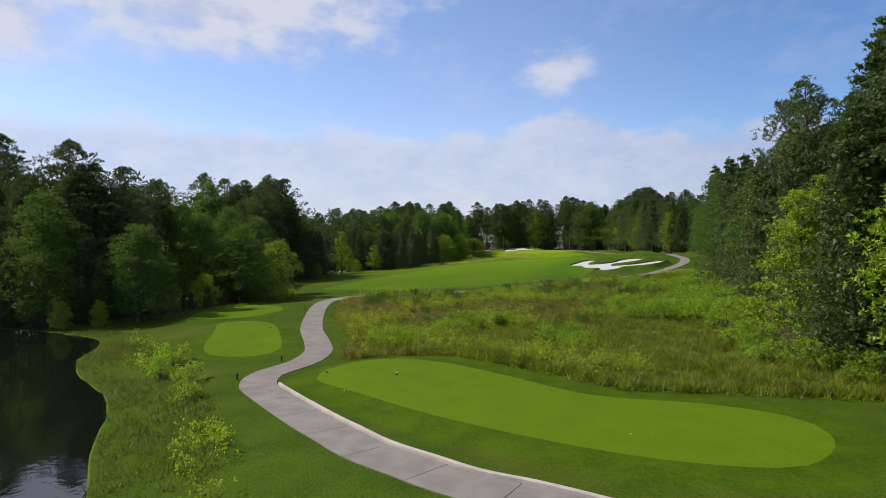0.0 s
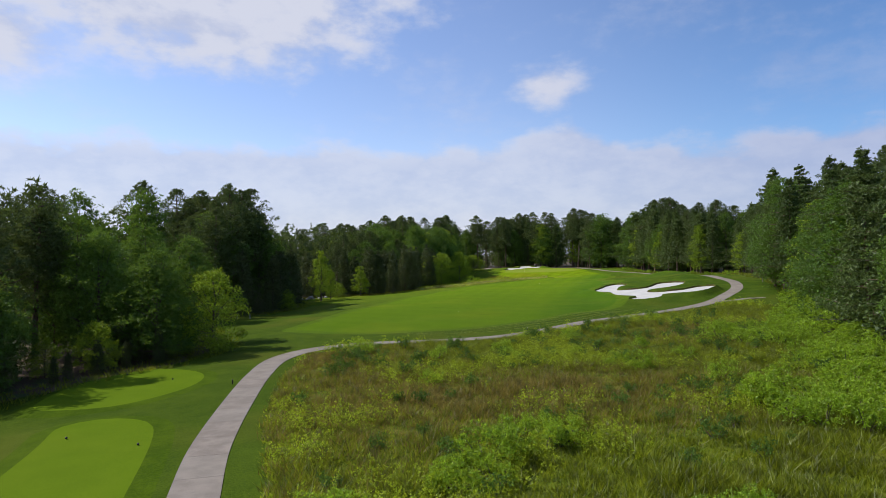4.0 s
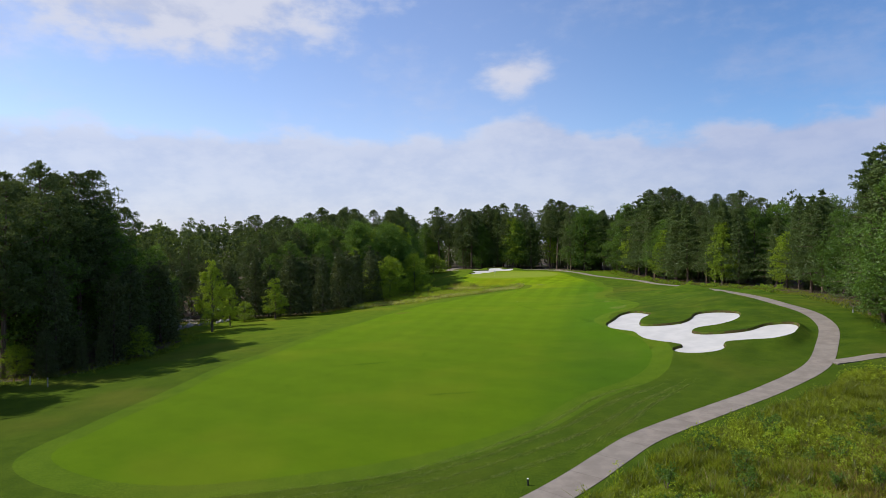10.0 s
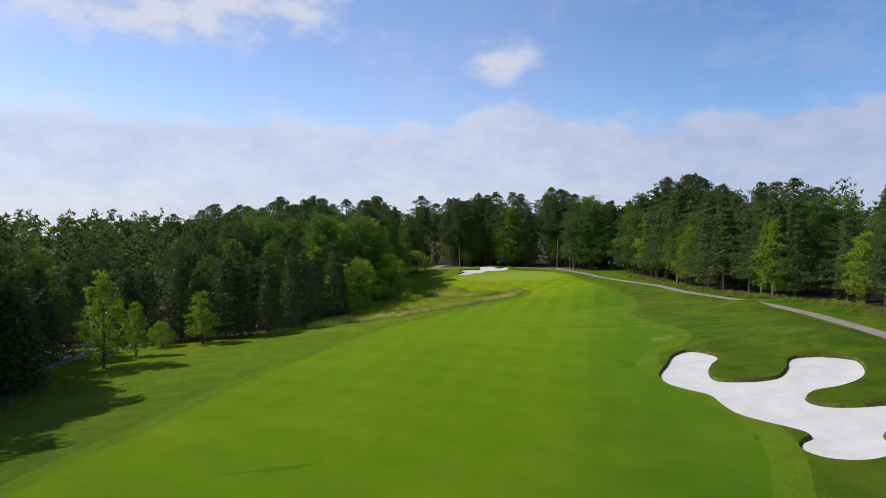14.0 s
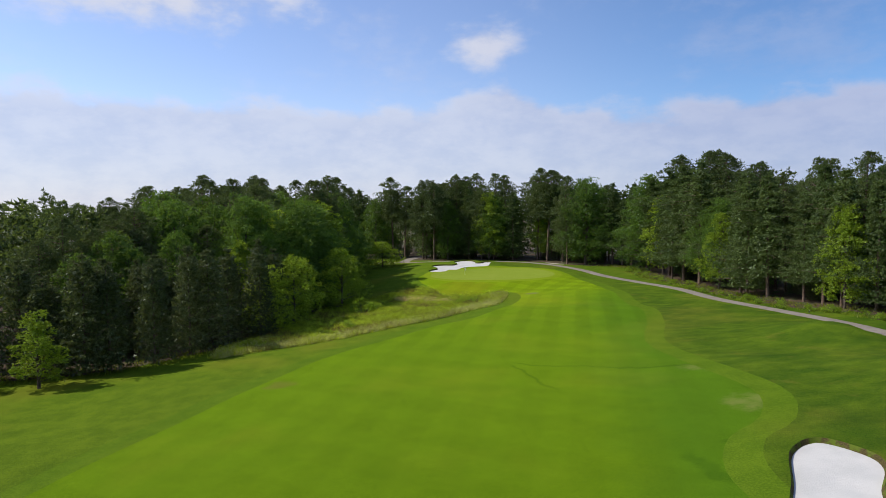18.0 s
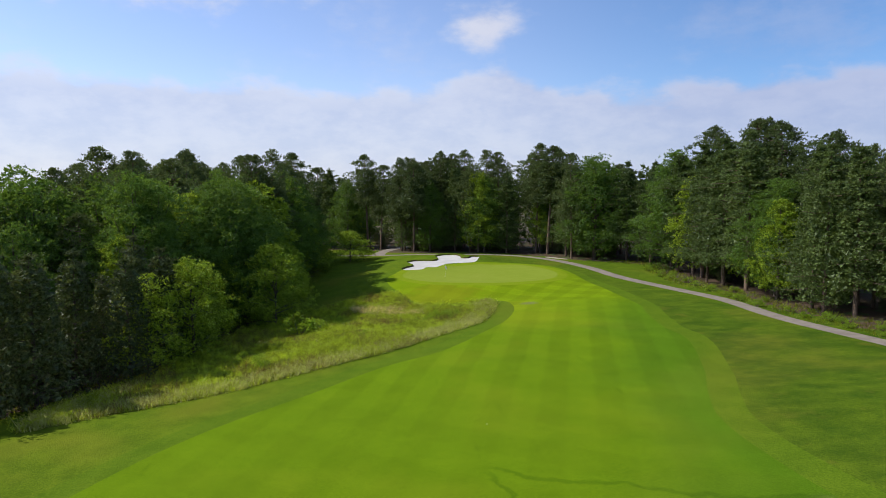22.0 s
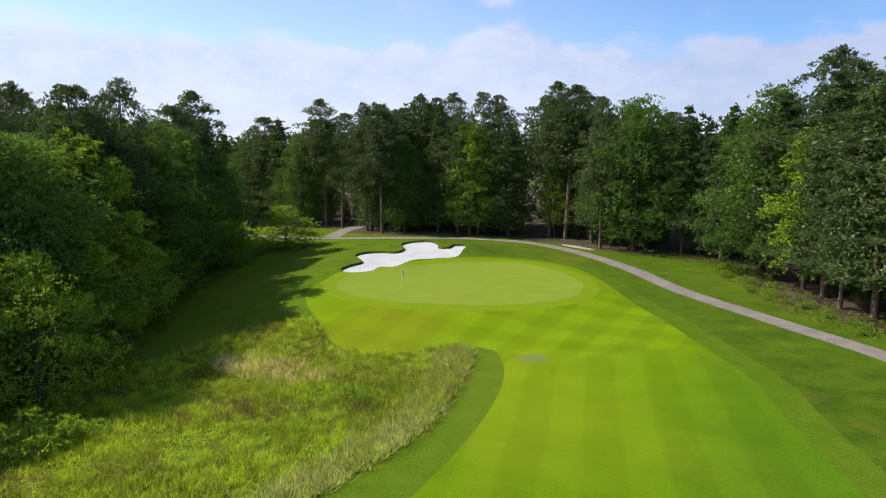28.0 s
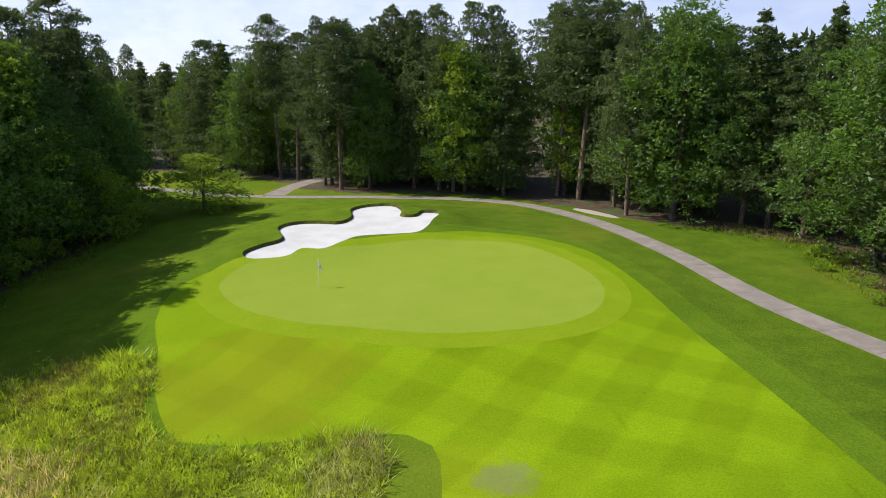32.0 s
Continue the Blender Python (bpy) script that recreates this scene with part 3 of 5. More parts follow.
def path_level():
    """Height of the cart path along its line: the land smoothed over some metres."""
    z = land(PATH[:, 0], PATH[:, 1])
    k = np.ones(15) / 15
    return np.convolve(np.pad(z, 7, mode="edge"), k, mode="valid") - 0.06


PATH_Z = path_level()


def height(x, y):
    """Height of the finished ground."""
    x, y = np.atleast_1d(np.asarray(x, float)), np.atleast_1d(np.asarray(y, float))
    z = land(x, y)
    z += 0.10 * np.sin(x * 0.31 + y * 0.17) * np.sin(y * 0.23 - x * 0.11) * ease(np.abs(y - 130), 0, 30)
    z += 0.16 * np.sin(y * 0.36 + x * 0.12) * np.sin(x * 0.25 - y * 0.07) * ease(x, 38, 44) * ease(y, 138, 150) * ease(-y, -205, -190)
    for mx, my, up, r in ((49.3, 151.5, 0.9, 5.0), (48.2, 142.5, 0.5, 4.0), (53.2, 167.5, 1.45, 5.0)):        # mounds behind the fairway bunker
        z += up * np.exp(-((x - mx) ** 2 + (y - my) ** 2) / (r * r))
    near = (y < 85) & (x < 40)
    for poly, level, out in ((TEE_LONG, 0.02, 1.9), (TEE_MIDDLE, -0.55, 2.0), (TEE_FORWARD, -0.62, 2.0)):
        k = near & (np.abs(x - poly[:, 0].mean()) < 22) & (np.abs(y - poly[:, 1].mean()) < 20)
        if k.any():
            w = ease(depth_in(poly, x[k], y[k]), -out, 0.0)
            z[k] = z[k] * (1 - w) + level * w
    k = (y > 205) & (y < 262) & (x > 5) & (x < 65)
    if k.any():
        w = ease(depth_in(GREEN, x[k], y[k]), -5.5, 0.0)
        z[k] = z[k] * (1 - w) + (3.1 + 0.036 * (x[k] - 35) + 0.03 * (y[k] - 234)) * w
    k = (y < 75) & (x < 5)
    if k.any():
        d = depth_in(POND, x[k], y[k])
        w = ease(-d, 0.0, 6.0)
        z[k] = np.where(d > 0, WATER - 0.25 * np.minimum(d, 5), (WATER + 0.02) * (1 - w) + z[k] * w)
    clear = np.ones(len(x))
    for poly, (z0, bx, by) in ((BUNKER_FAIRWAY, (-6.3, 0.1, 0.037)), (BUNKER_GREEN, (-11.94, 0.025, 0.06))):
        cx, cy = poly.mean(axis=0)
        k = (np.abs(x - cx) < 18) & (np.abs(y - cy) < 20)
        if k.any():
            d = depth_in(poly, x[k], y[k])
            w = ease(d, -4.5, -0.1)
            sandy = z0 + bx * x[k] + by * y[k]
            z[k] = z[k] * (1 - w) + (sandy + 0.24) * w - 0.26 * ease(d, 0.01, 0.13) - 0.06 * ease(d, 0.3, 2.5)
            clear[k] = ease(-d, 0.1, 1.2)
    for a in range(0, len(x), 4000):
        k = slice(a, a + 4000)
        d = np.hypot(x[k, None] - PATH[None, :, 0], y[k, None] - PATH[None, :, 1])
        i = np.argmin(d, axis=1)
        w = ease(-d[np.arange(len(i)), i], -4.4, -1.5) * clear[k]
        z[k] = z[k] * (1 - w) + PATH_Z[i] * w
    return z


def grow(line, by):
    """The outline moved outwards (or inwards) by so much."""
    t = np.roll(line, -1, axis=0) - np.roll(line, 1, axis=0)
    t /= np.linalg.norm(t, axis=1)[:, None] + 1e-9
    n = np.stack([t[:, 1], -t[:, 0]], axis=1)
    area = np.sum(line[:, 0] * np.roll(line[:, 1], -1) - np.roll(line[:, 0], -1) * line[:, 1])
    return line + n * by * (1 if area > 0 else -1)


def mesh_of(name, verts, faces, mats, smooth=True):
    me = bpy.data.meshes.new(name)
    verts, faces = np.asarray(verts, np.float32), np.asarray(faces, np.int32)
    k = faces.shape[1]
    me.vertices.add(len(verts))
    me.vertices.foreach_set("co", verts.ravel())
    me.loops.add(faces.size)
    me.loops.foreach_set("vertex_index", faces.ravel())
    me.polygons.add(len(faces))
    me.polygons.foreach_set("loop_start", np.arange(0, faces.size, k, dtype=np.int32))
    me.update(calc_edges=True)
    me.polygons.foreach_set("use_smooth", np.full(len(faces), smooth))
    for m in mats if isinstance(mats, (list, tuple)) else [mats]:
        me.materials.append(m)
    return me


def build_land():
    from mathutils.geometry import delaunay_2d_cdt
    rng = np.random.default_rng(3)
    collars = [grow(TEE_LONG, 1.7), grow(TEE_MIDDLE, 1.0), grow(TEE_FORWARD, 1.0)]
    fringe = grow(GREEN, 1.5)
    first = grow(FAIRWAY, 1.9)
    rings = [first, fringe, TEE_LONG, TEE_MIDDLE, TEE_FORWARD, *collars, FAIRWAY, GREEN, BUNKER_FAIRWAY, BUNKER_GREEN, grow(BUNKER_FAIRWAY, -0.13), grow(BUNKER_GREEN, -0.13),
             NATIVE_TEES, NATIVE_GREEN, POND]
    near = np.stack(np.meshgrid(np.arange(-46, 76, 1.5), np.arange(-14, 312, 1.5)), -1).reshape(-1, 2)
    near = near + rng.uniform(-0.35, 0.35, near.shape)
    mid = np.stack(np.meshgrid(np.arange(-170, 231, 9.0), np.arange(-120, 451, 9.0)), -1).reshape(-1, 2)
    mid = mid[~((mid[:, 0] > -50) & (mid[:, 0] < 79) & (mid[:, 1] > -18) & (mid[:, 1] < 315))]
    far = np.array([(r * math.cos(a), 150 + r * math.sin(a)) for r in (420, 700, 1200, 2200, 4200) for a in np.arange(0, 2 * math.pi, math.pi / 18)])
    keep = np.ones(len(near), bool)
    for ring in rings:
        keep &= gap(ring, near[:, 0], near[:, 1]) > 0.28
    for poly in (BUNKER_FAIRWAY, BUNKER_GREEN):
        fine = np.stack(np.meshgrid(np.arange(20, 50, 0.7), np.arange(poly[:, 1].min(), poly[:, 1].max(), 0.7)), -1).reshape(-1, 2)
        near_it = np.abs(depth_in(poly, fine[:, 0], fine[:, 1])) < 3.0
        fine = fine[near_it & (gap(poly, fine[:, 0], fine[:, 1]) > 0.5)]
        near = np.concatenate([near, fine + rng.uniform(-0.1, 0.1, fine.shape)])
        keep = np.concatenate([keep, np.ones(len(fine), bool)])
    pts, edges = [near[keep], mid, far], []
    start = sum(len(p) for p in pts)
    for ring in rings:
        n = len(ring)
        edges += [(start + i, start + (i + 1) % n) for i in range(n)]
        pts.append(ring)
        start += n
    pts = np.concatenate(pts)
    vs, _, fs, _, _, _ = delaunay_2d_cdt([Vector(p) for p in pts.tolist()], edges, [], 0, 1e-4)
    v = np.array([(p[0], p[1]) for p in vs])
    f = np.array(fs)
    z = height(v[:, 0], v[:, 1])
    v = np.column_stack([v, z])
    c = v[f].mean(axis=1)
    x, y = c[:, 0], c[:, 1]
    kind = np.zeros(len(f), int)                        # 0: rough
    kind[inside(np.array(WOOD_LEFT), x, y) | inside(np.array(WOOD_RIGHT), x, y) | (np.hypot(x, y - 150) > 330)] = 1
    kind[(kind == 0) & (gap(FAIRWAY, x, y) < 1.88)] = 12
    for k, poly in ((2, NATIVE_TEES), (2, NATIVE_GREEN), (2, POND), (3, FAIRWAY), (11, fringe), (4, GREEN), *((10, c) for c in collars), (5, TEE_LONG), (6, TEE_MIDDLE), (7, TEE_FORWARD),
                    (13, BUNKER_FAIRWAY), (13, BUNKER_GREEN), (8, grow(BUNKER_FAIRWAY, -0.13)), (9, grow(BUNKER_GREEN, -0.13))):
        kind[inside(poly, x, y)] = k
    for k, name, mat, label in (
            (0, "ground", M_ROUGH, "mown rough grass rolling along both sides of the hole"), (1, "ground_wood", M_LITTER, "shaded woodland floor of leaf and needle litter"),
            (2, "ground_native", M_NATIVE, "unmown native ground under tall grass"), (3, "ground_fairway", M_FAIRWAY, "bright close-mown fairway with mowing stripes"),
            (4, "ground_green", M_GREEN, "pale smooth putting green"), (5, "ground_tee_1", M_TEE, "long curved tee box of close-mown grass"),
            (6, "ground_tee_2", M_TEE, "rectangular raised tee box of close-mown grass"), (7, "ground_tee_3", M_TEE, "forward tee box of close-mown grass"),
            (8, "ground_bunker_1", M_SAND, "white sand fairway bunker with grass fingers"), (9, "ground_bunker_2", M_SAND, "white sand bunker behind the green"),
            (10, "ground_collar", M_COLLAR, "darker longer grass collar round the tee boxes"),
            (12, "ground_first_cut", M_FIRST, "first cut of slightly longer grass round the fairway"),
            (13, "ground_bunker_lip", M_SOIL, "ragged dark soil lip under the turf edge of the bunkers"),
            (11, "ground_fringe", M_FRINGE, "slightly longer fringe of grass round the putting green")):
        g = f[kind == k]
        used, idx = np.unique(g, return_inverse=True)
        ob = new(name, mesh_of(name, v[used], idx.reshape(-1, 3), mat))
        tagged(ob, label, "bunker" if "bunker" in name else "ground", "", "structure")
    w = POND
    cx, cy = w.mean(axis=0)
    big = grow(w, 0.6)
    bm = bmesh.new()
    bm.faces.new([bm.verts.new((p[0], p[1], WATER)) for p in big])
    bmesh.ops.triangulate(bm, faces=bm.faces[:])
    me = bpy.data.meshes.new("water")
    bm.to_mesh(me)
    bm.free()
    me.materials.append(M_WATER)
    tagged(new("water", me), "dark still pond reflecting trees and sky", "pond", "", "structure")


build_land()


def part(name, bm, mat, parent, label=""):
    """Links a bmesh (or a ready mesh) as one mesh object under a thing."""
    if isinstance(bm, bmesh.types.BMesh):
        me = bpy.data.meshes.new(name)
        bm.to_mesh(me)
        bm.free()
        me.materials.append(mat)
    else:
        me = bm
    ob = new(name, me)
    ob.parent = parent
    if label:
        ob["label"] = label
    return ob


def thing(name, at, label, category, group="", kind=""):
    e = new(name)
    e.location = at
    e.empty_display_size = 0.3
    return tagged(e, label, category, group, kind)


def zat(x, y):
    return float(height(x, y)[0])


def lathe(profile, sides=12):
    """A solid turned round z from (radius, height) pairs."""
    bm = bmesh.new()
    rings = []
    for r, z in profile:
        rings.append([bm.verts.new((r * math.cos(2 * math.pi * k / sides), r * math.sin(2 * math.pi * k / sides), z)) for k in range(sides)])
    for a, b in zip(rings, rings[1:]):
        for k in range(sides):
            bm.faces.new((a[k], a[(k + 1) % sides], b[(k + 1) % sides], b[k]))
    bm.faces.new(rings[0][::-1])
    bm.faces.new(rings[-1])
    return bm

# ---- cart path: concrete slabs with joints, kerb beside the tee ----


def build_path():
    t = np.gradient(PATH, axis=0)
    t /= np.linalg.norm(t, axis=1)[:, None]
    n = np.column_stack([-t[:, 1], t[:, 0]])
    s = np.concatenate([[0], np.cumsum(np.linalg.norm(np.diff(PATH, axis=0), axis=1))])
    half = 0.94 + 0.06 * ease(s, 170, 200)
    root = tagged(new("pavement"), "pale grey concrete cart path in slabs winding beside the hole", "path", "", "structure")
    for a in np.arange(0, s[-1] - 3.0, 3.0):
        k = np.linspace(a + 0.012, a + 2.988, 6)
        px, py = np.interp(k, s, PATH[:, 0]), np.interp(k, s, PATH[:, 1])
        nx, ny, hw = np.interp(k, s, n[:, 0]), np.interp(k, s, n[:, 1]), np.interp(k, s, half)
        lx, ly, rx, ry = px + nx * hw, py + ny * hw, px - nx * hw, py - ny * hw
        mz = np.interp(k, s, PATH_Z) + 0.03
        lz = rz = mz
        top = np.concatenate([np.column_stack([lx, ly, lz]), np.column_stack([px, py, mz]), np.column_stack([rx, ry, rz])])
        v = np.concatenate([top, top - np.array([0, 0, 0.16])])
        f = []
        for r in range(2):
            for c in range(5):
                q = r * 6 + c
                f += [(q, q + 6, q + 7, q + 1)]
        for c in range(5):
            f += [(c, c + 1, c + 19, c + 18), (12 + c + 1, 12 + c, 30 + c, 30 + c + 1)]
        for c in (0, 5):
            for r in (0, 6):
                f += [(r + c, r + c + 6, r + c + 24, r + c + 18) if c else (r + 6, r, r + 18, r + 24)]
        part("slab", mesh_of("slab", v, f, M_CONCRETE, False), None, root)
    # a branch that climbs into the wood behind the green, and a walk by the left wood
    for line, hw, label in ((BRANCH, 1.3, "pale concrete branch of the cart path among the trees"), (SIDE_PATH, 0.75, "pale gravelly walk beside the left wood")):
        walkway = tagged(new("pavement"), label, "path", "", "structure")
        d = np.gradient(line, axis=0)
        d /= np.linalg.norm(d, axis=1)[:, None]
        side = np.column_stack([-d[:, 1], d[:, 0]]) * hw
        z = height(line[:, 0], line[:, 1])
        z = np.convolve(np.pad(z, 4, mode="edge"), np.ones(9) / 9, mode="valid") + 0.07
        for a in range(0, len(line) - 5, 5):
            k = np.arange(a, a + 6)
            ends = np.column_stack([line[k], z[k]])
            ends[-1] -= np.append(d[k[-1]] * 0.02, 0)
            off = np.column_stack([side[k], np.zeros(6)])
            top = np.concatenate([ends + off, ends - off])
            v = np.concatenate([top, top - np.array([0, 0, 0.25])])
            f = [(c, c + 6, c + 7, c + 1) for c in range(5)] + [(c, c + 1, c + 13, c + 12) for c in range(5)] + [(c + 7, c + 6, c + 18, c + 19) for c in range(5)]
            f += [(6, 0, 12, 18), (5, 11, 23, 17)]
            part("slab", mesh_of("slab", v, f, M_CONCRETE, False), None, walkway)
    # the short spur running off under the trees
    for a in range(3):
        x0, x1 = 40.5 + 2.4 * a, 40.5 + 2.4 * a + 2.385
        v = [(x, 114.2 + 0.16 * (x - 42.3) + side, float(height(x, 114.2)[0]) + up) for up in (0.045, -0.12) for x in (x0, x1) for side in (-0.75, 0.75)]
        part("slab", mesh_of("slab", v, [(0, 2, 3, 1), (0, 4, 6, 2), (2, 6, 7, 3), (3, 7, 5, 1), (1, 5, 4, 0)], M_CONCRETE, False), None, root)
    # kerb on the tee side
    k = np.arange(2.0, 33.5, 0.5)
    px, py = np.interp(k, s, PATH[:, 0]), np.interp(k, s, PATH[:, 1])
    nx, ny = np.interp(k, s, n[:, 0]), np.interp(k, s, n[:, 1])
    rows = []
    for off, up in ((0.95, -0.2), (0.95, 0.08), (0.97, 0.11), (1.09, 0.11), (1.11, 0.08), (1.11, -0.2)):
        x, y = px - nx * off, py - ny * off
        rows.append(np.column_stack([x, y, np.interp(k, s, PATH_Z) + 0.05 + up]))
    m = len(k)
    f = [(a * m + c, a * m + c + 1, (a + 1) * m + c + 1, (a + 1) * m + c) for a in range(5) for c in range(m - 1)]
    tagged(new("kerb", mesh_of("kerb", np.concatenate(rows), f, M_KERB, False)), "low pale concrete kerb along the cart path", "kerb", "", "structure")


build_path()

# ---- trees ----


def leaves_at(centres, normals, size, rng, slim=0.55):
    """Leaf sprays as small pointed triangles round the given points."""
    n = len(centres)
    a = rng.normal(size=(n, 3))
    a -= normals * np.sum(a * normals, axis=1)[:, None]
    a /= np.linalg.norm(a, axis=1)[:, None] + 1e-9
    b = np.cross(normals, a)
    s = (size * rng.uniform(0.6, 1.35, n))[:, None]
    v = np.stack([centres - a * s - b * s * slim, centres - a * s * 0.7 + b * s * slim * 1.2, centres + a * s], axis=1).reshape(-1, 3)
    return v, np.arange(n * 3).reshape(-1, 3)


def tube(path, radii, sides=6):
    """A tapered round limb along points; returns vertices and quads as triangles."""
    path = np.asarray(path, float)
    vs, fs = [], []
    for i, (p, r) in enumerate(zip(path, radii)):
        t = path[min(i + 1, len(path) - 1)] - path[max(i - 1, 0)]
        t /= np.linalg.norm(t) + 1e-9
        u = np.cross(t, (0.3, 1, 0.1))
        u /= np.linalg.norm(u) + 1e-9
        w = np.cross(t, u)
        for k in range(sides):
            a = 2 * math.pi * k / sides
            vs.append(p + r * (u * math.cos(a) + w * math.sin(a)))
    for i in range(len(path) - 1):
        for k in range(sides):
            a, b = i * sides + k, i * sides + (k + 1) % sides
            c, d = a + sides, b + sides
            fs += [(a, b, d), (a, d, c)]
    return np.array(vs), np.array(fs)


def merge(parts):
    vs, fs, n = [], [], 0
    for v, f in parts:
        vs.append(v)
        fs.append(f + n)
        n += len(v)
    return np.concatenate(vs), np.concatenate(fs)


def clump_leaves(centres, radii, per, size, rng, flat=0.75, up=0.35, slim=0.55, tuft=9):
    """Leaves gathered in small tufts over the outer half of each clump, pointing outwards; no two clumps have the same shape."""
    m = max(1, per // tuft)
    n = len(centres) * m
    d = rng.normal(size=(n, 3))
    d[:, 2] += up
    d /= np.linalg.norm(d, axis=1)[:, None]
    r = np.repeat(radii, m)
    warp = np.repeat(rng.uniform(0.65, 1.35, (len(centres), 3)) * np.array([1, 1, flat]), m, axis=0)
    p = np.repeat(centres, m, axis=0) + d * (r * rng.uniform(0.2, 1.12, n) ** 0.5)[:, None] * warp
    # the leaves of each tuft fan out from its middle
    k = n * tuft
    out = np.repeat(d, tuft, axis=0) * 0.8 + rng.normal(size=(k, 3))
    out[:, 2] += up * 0.6
    out /= np.linalg.norm(out, axis=1)[:, None]
    s = (np.repeat(size, m * tuft) if np.ndim(size) else np.full(k, float(size))) * rng.uniform(0.6, 1.35, k)
    c = np.repeat(p, tuft, axis=0) + out * (np.repeat(r, tuft) * 0.20 * rng.uniform(0.2, 1.0, k) + s * 0.5)[:, None]
    side = np.cross(out, rng.normal(size=(k, 3)) + np.array([0, 0, 0.6]))
    side *= (s * slim / (np.linalg.norm(side, axis=1) + 1e-9))[:, None]
    a = out * s[:, None]
    v = np.stack([c - a * 0.9 - side * 0.8, c - a * 0.5 + side * 1.1, c + a], axis=1).reshape(-1, 3)
    return v, np.arange(k * 3).reshape(-1, 3)


def core(zs, radii, rng, cx=0.0, cy=0.0, sprays=700, size=0.22):
    """The heart of a crown: massed leaf sprays that fill it round the trunk."""
    zs, radii = np.asarray(zs), np.asarray(radii)
    z = rng.uniform(zs[0], zs[-1], sprays)
    q = np.interp(z, zs, radii) * rng.uniform(0.0, 1.0, sprays) ** 0.4 * 1.35
    a = rng.uniform(0, 6.283, sprays)
    d = rng.normal(size=(sprays, 3))
    d /= np.linalg.norm(d, axis=1)[:, None]
    return leaves_at(np.column_stack([cx + q * np.cos(a), cy + q * np.sin(a), z]), d, size, rng, 0.6)


def broadleaf(seed, tall, wide, leaves, size, low=0.12, clumps=46, lean=1.0):
    """Trunk and crown of a broad-leaved tree: many leafy clumps over an uneven egg-shaped outline."""
    rng = np.random.default_rng(seed)
    u = rng.uniform(0, 1, clumps)
    zc = low + (1 - low) * u ** 0.85
    prof = np.sin(np.clip((zc - low) / (1 - low), 0, 1) ** (0.62 * lean) * math.pi) ** 0.7 * 0.5 * wide + 0.25
    ang = np.arange(clumps) * 2.399 + rng.uniform(-0.5, 0.5, clumps)
    rr = prof * rng.uniform(0.55, 1.0, clumps) ** 0.5 * rng.uniform(0.85, 1.15, clumps)
    c = np.column_stack([rr * np.cos(ang), rr * np.sin(ang), zc * tall * 0.96])
    rad = wide * rng.uniform(0.08, 0.16, clumps)
    crown = clump_leaves(c, rad, max(4, leaves // clumps), size, rng)
    f = np.linspace(0.08, 0.88, 8)
    crown = merge([crown, core((low + (1 - low) * f) * tall * 0.94, np.sin(f ** (0.62 * lean) * math.pi) ** 0.7 * 0.26 * wide, rng, 0, 0, max(60, leaves // 6), 0.010 * tall + 0.003 * wide)])
    limbs = [tube([(0, 0, -0.3), (0.05, 0.03, tall * 0.3), (rng.uniform(-.2, .2), rng.uniform(-.2, .2), tall * 0.62), (0, 0, tall * 0.9)],
                  [tall * 0.016, tall * 0.0125, tall * 0.008, 0.02], 7)]
    for k in range(0, clumps, max(1, clumps // 16)):
        z0 = c[k, 2] * 0.62
        limbs.append(tube([(0, 0, z0), (c[k] * np.array([.5, .5, 1]) + np.array([0, 0, z0])) * np.array([1, 1, .5]), c[k]],
                          [tall * 0.005, tall * 0.0035, 0.015], 4))
    return merge(limbs), crown


def pine(seed, tall, wide, leaves, size, low=0.35, clumps=70, climb=0.75):
    """A tall southern pine: bare trunk, crooked boughs and cloud-like tufts of needles with sky between them."""
    rng = np.random.default_rng(seed)
    bx, by = rng.uniform(-0.03, 0.03, 2) * tall
    limbs = [tube([(0, 0, -0.3), (bx * 0.4, by * 0.4, tall * 0.35), (bx, by, tall * 0.7), (bx * 1.3, by * 1.3, tall * 0.97)],
                  [tall * 0.0125, tall * 0.0105, tall * 0.006, 0.03], 7)]
    f = np.sort(rng.uniform(0, 1, clumps) ** climb)
    reach = 0.5 * wide * np.sqrt(np.clip(1 - ((f - 0.36) / 0.645) ** 2, 0.012, 1))
    ang = np.arange(clumps) * 2.399 + rng.uniform(-0.8, 0.8, clumps)
    reach *= np.minimum(1, 0.42 + 2.2 * (1 - f))
    rr = reach * rng.uniform(0.40, 1.12, clumps)
    z = tall * (low + (1 - low) * f * 0.97)
    mid = low + (1 - low) * f
    c = np.column_stack([bx * mid * 1.3 + rr * np.cos(ang), by * mid * 1.3 + rr * np.sin(ang), z + rr * 0.12])
    rad = wide * rng.uniform(0.07, 0.145, clumps) * (1.0 - 0.4 * f ** 2)
    for k in range(0, clumps, max(1, clumps // 18)):
        root = np.array([bx * mid[k], by * mid[k], z[k] - 0.25 * rr[k]])
        limbs.append(tube([root, root * 0.45 + c[k] * 0.55 + np.array([0, 0, -0.08 * rr[k]]), c[k]], [tall * 0.004, tall * 0.0025, 0.012], 4))
    crown = clump_leaves(c, rad, max(4, leaves // clumps), size * (1.1 - 0.25 * f), rng, 0.55, 0.5, 0.3)
    g = np.linspace(0.06, 0.72, 8)
    crown = merge([crown, core(tall * (low + (1 - low) * g), 0.21 * wide * np.sqrt(np.clip(1 - ((g - 0.38) / 0.58) ** 2, 0.01, 1)), rng, bx * 0.9, by * 0.9, max(60, leaves // 6), 0.19)])
    return merge(limbs), crown


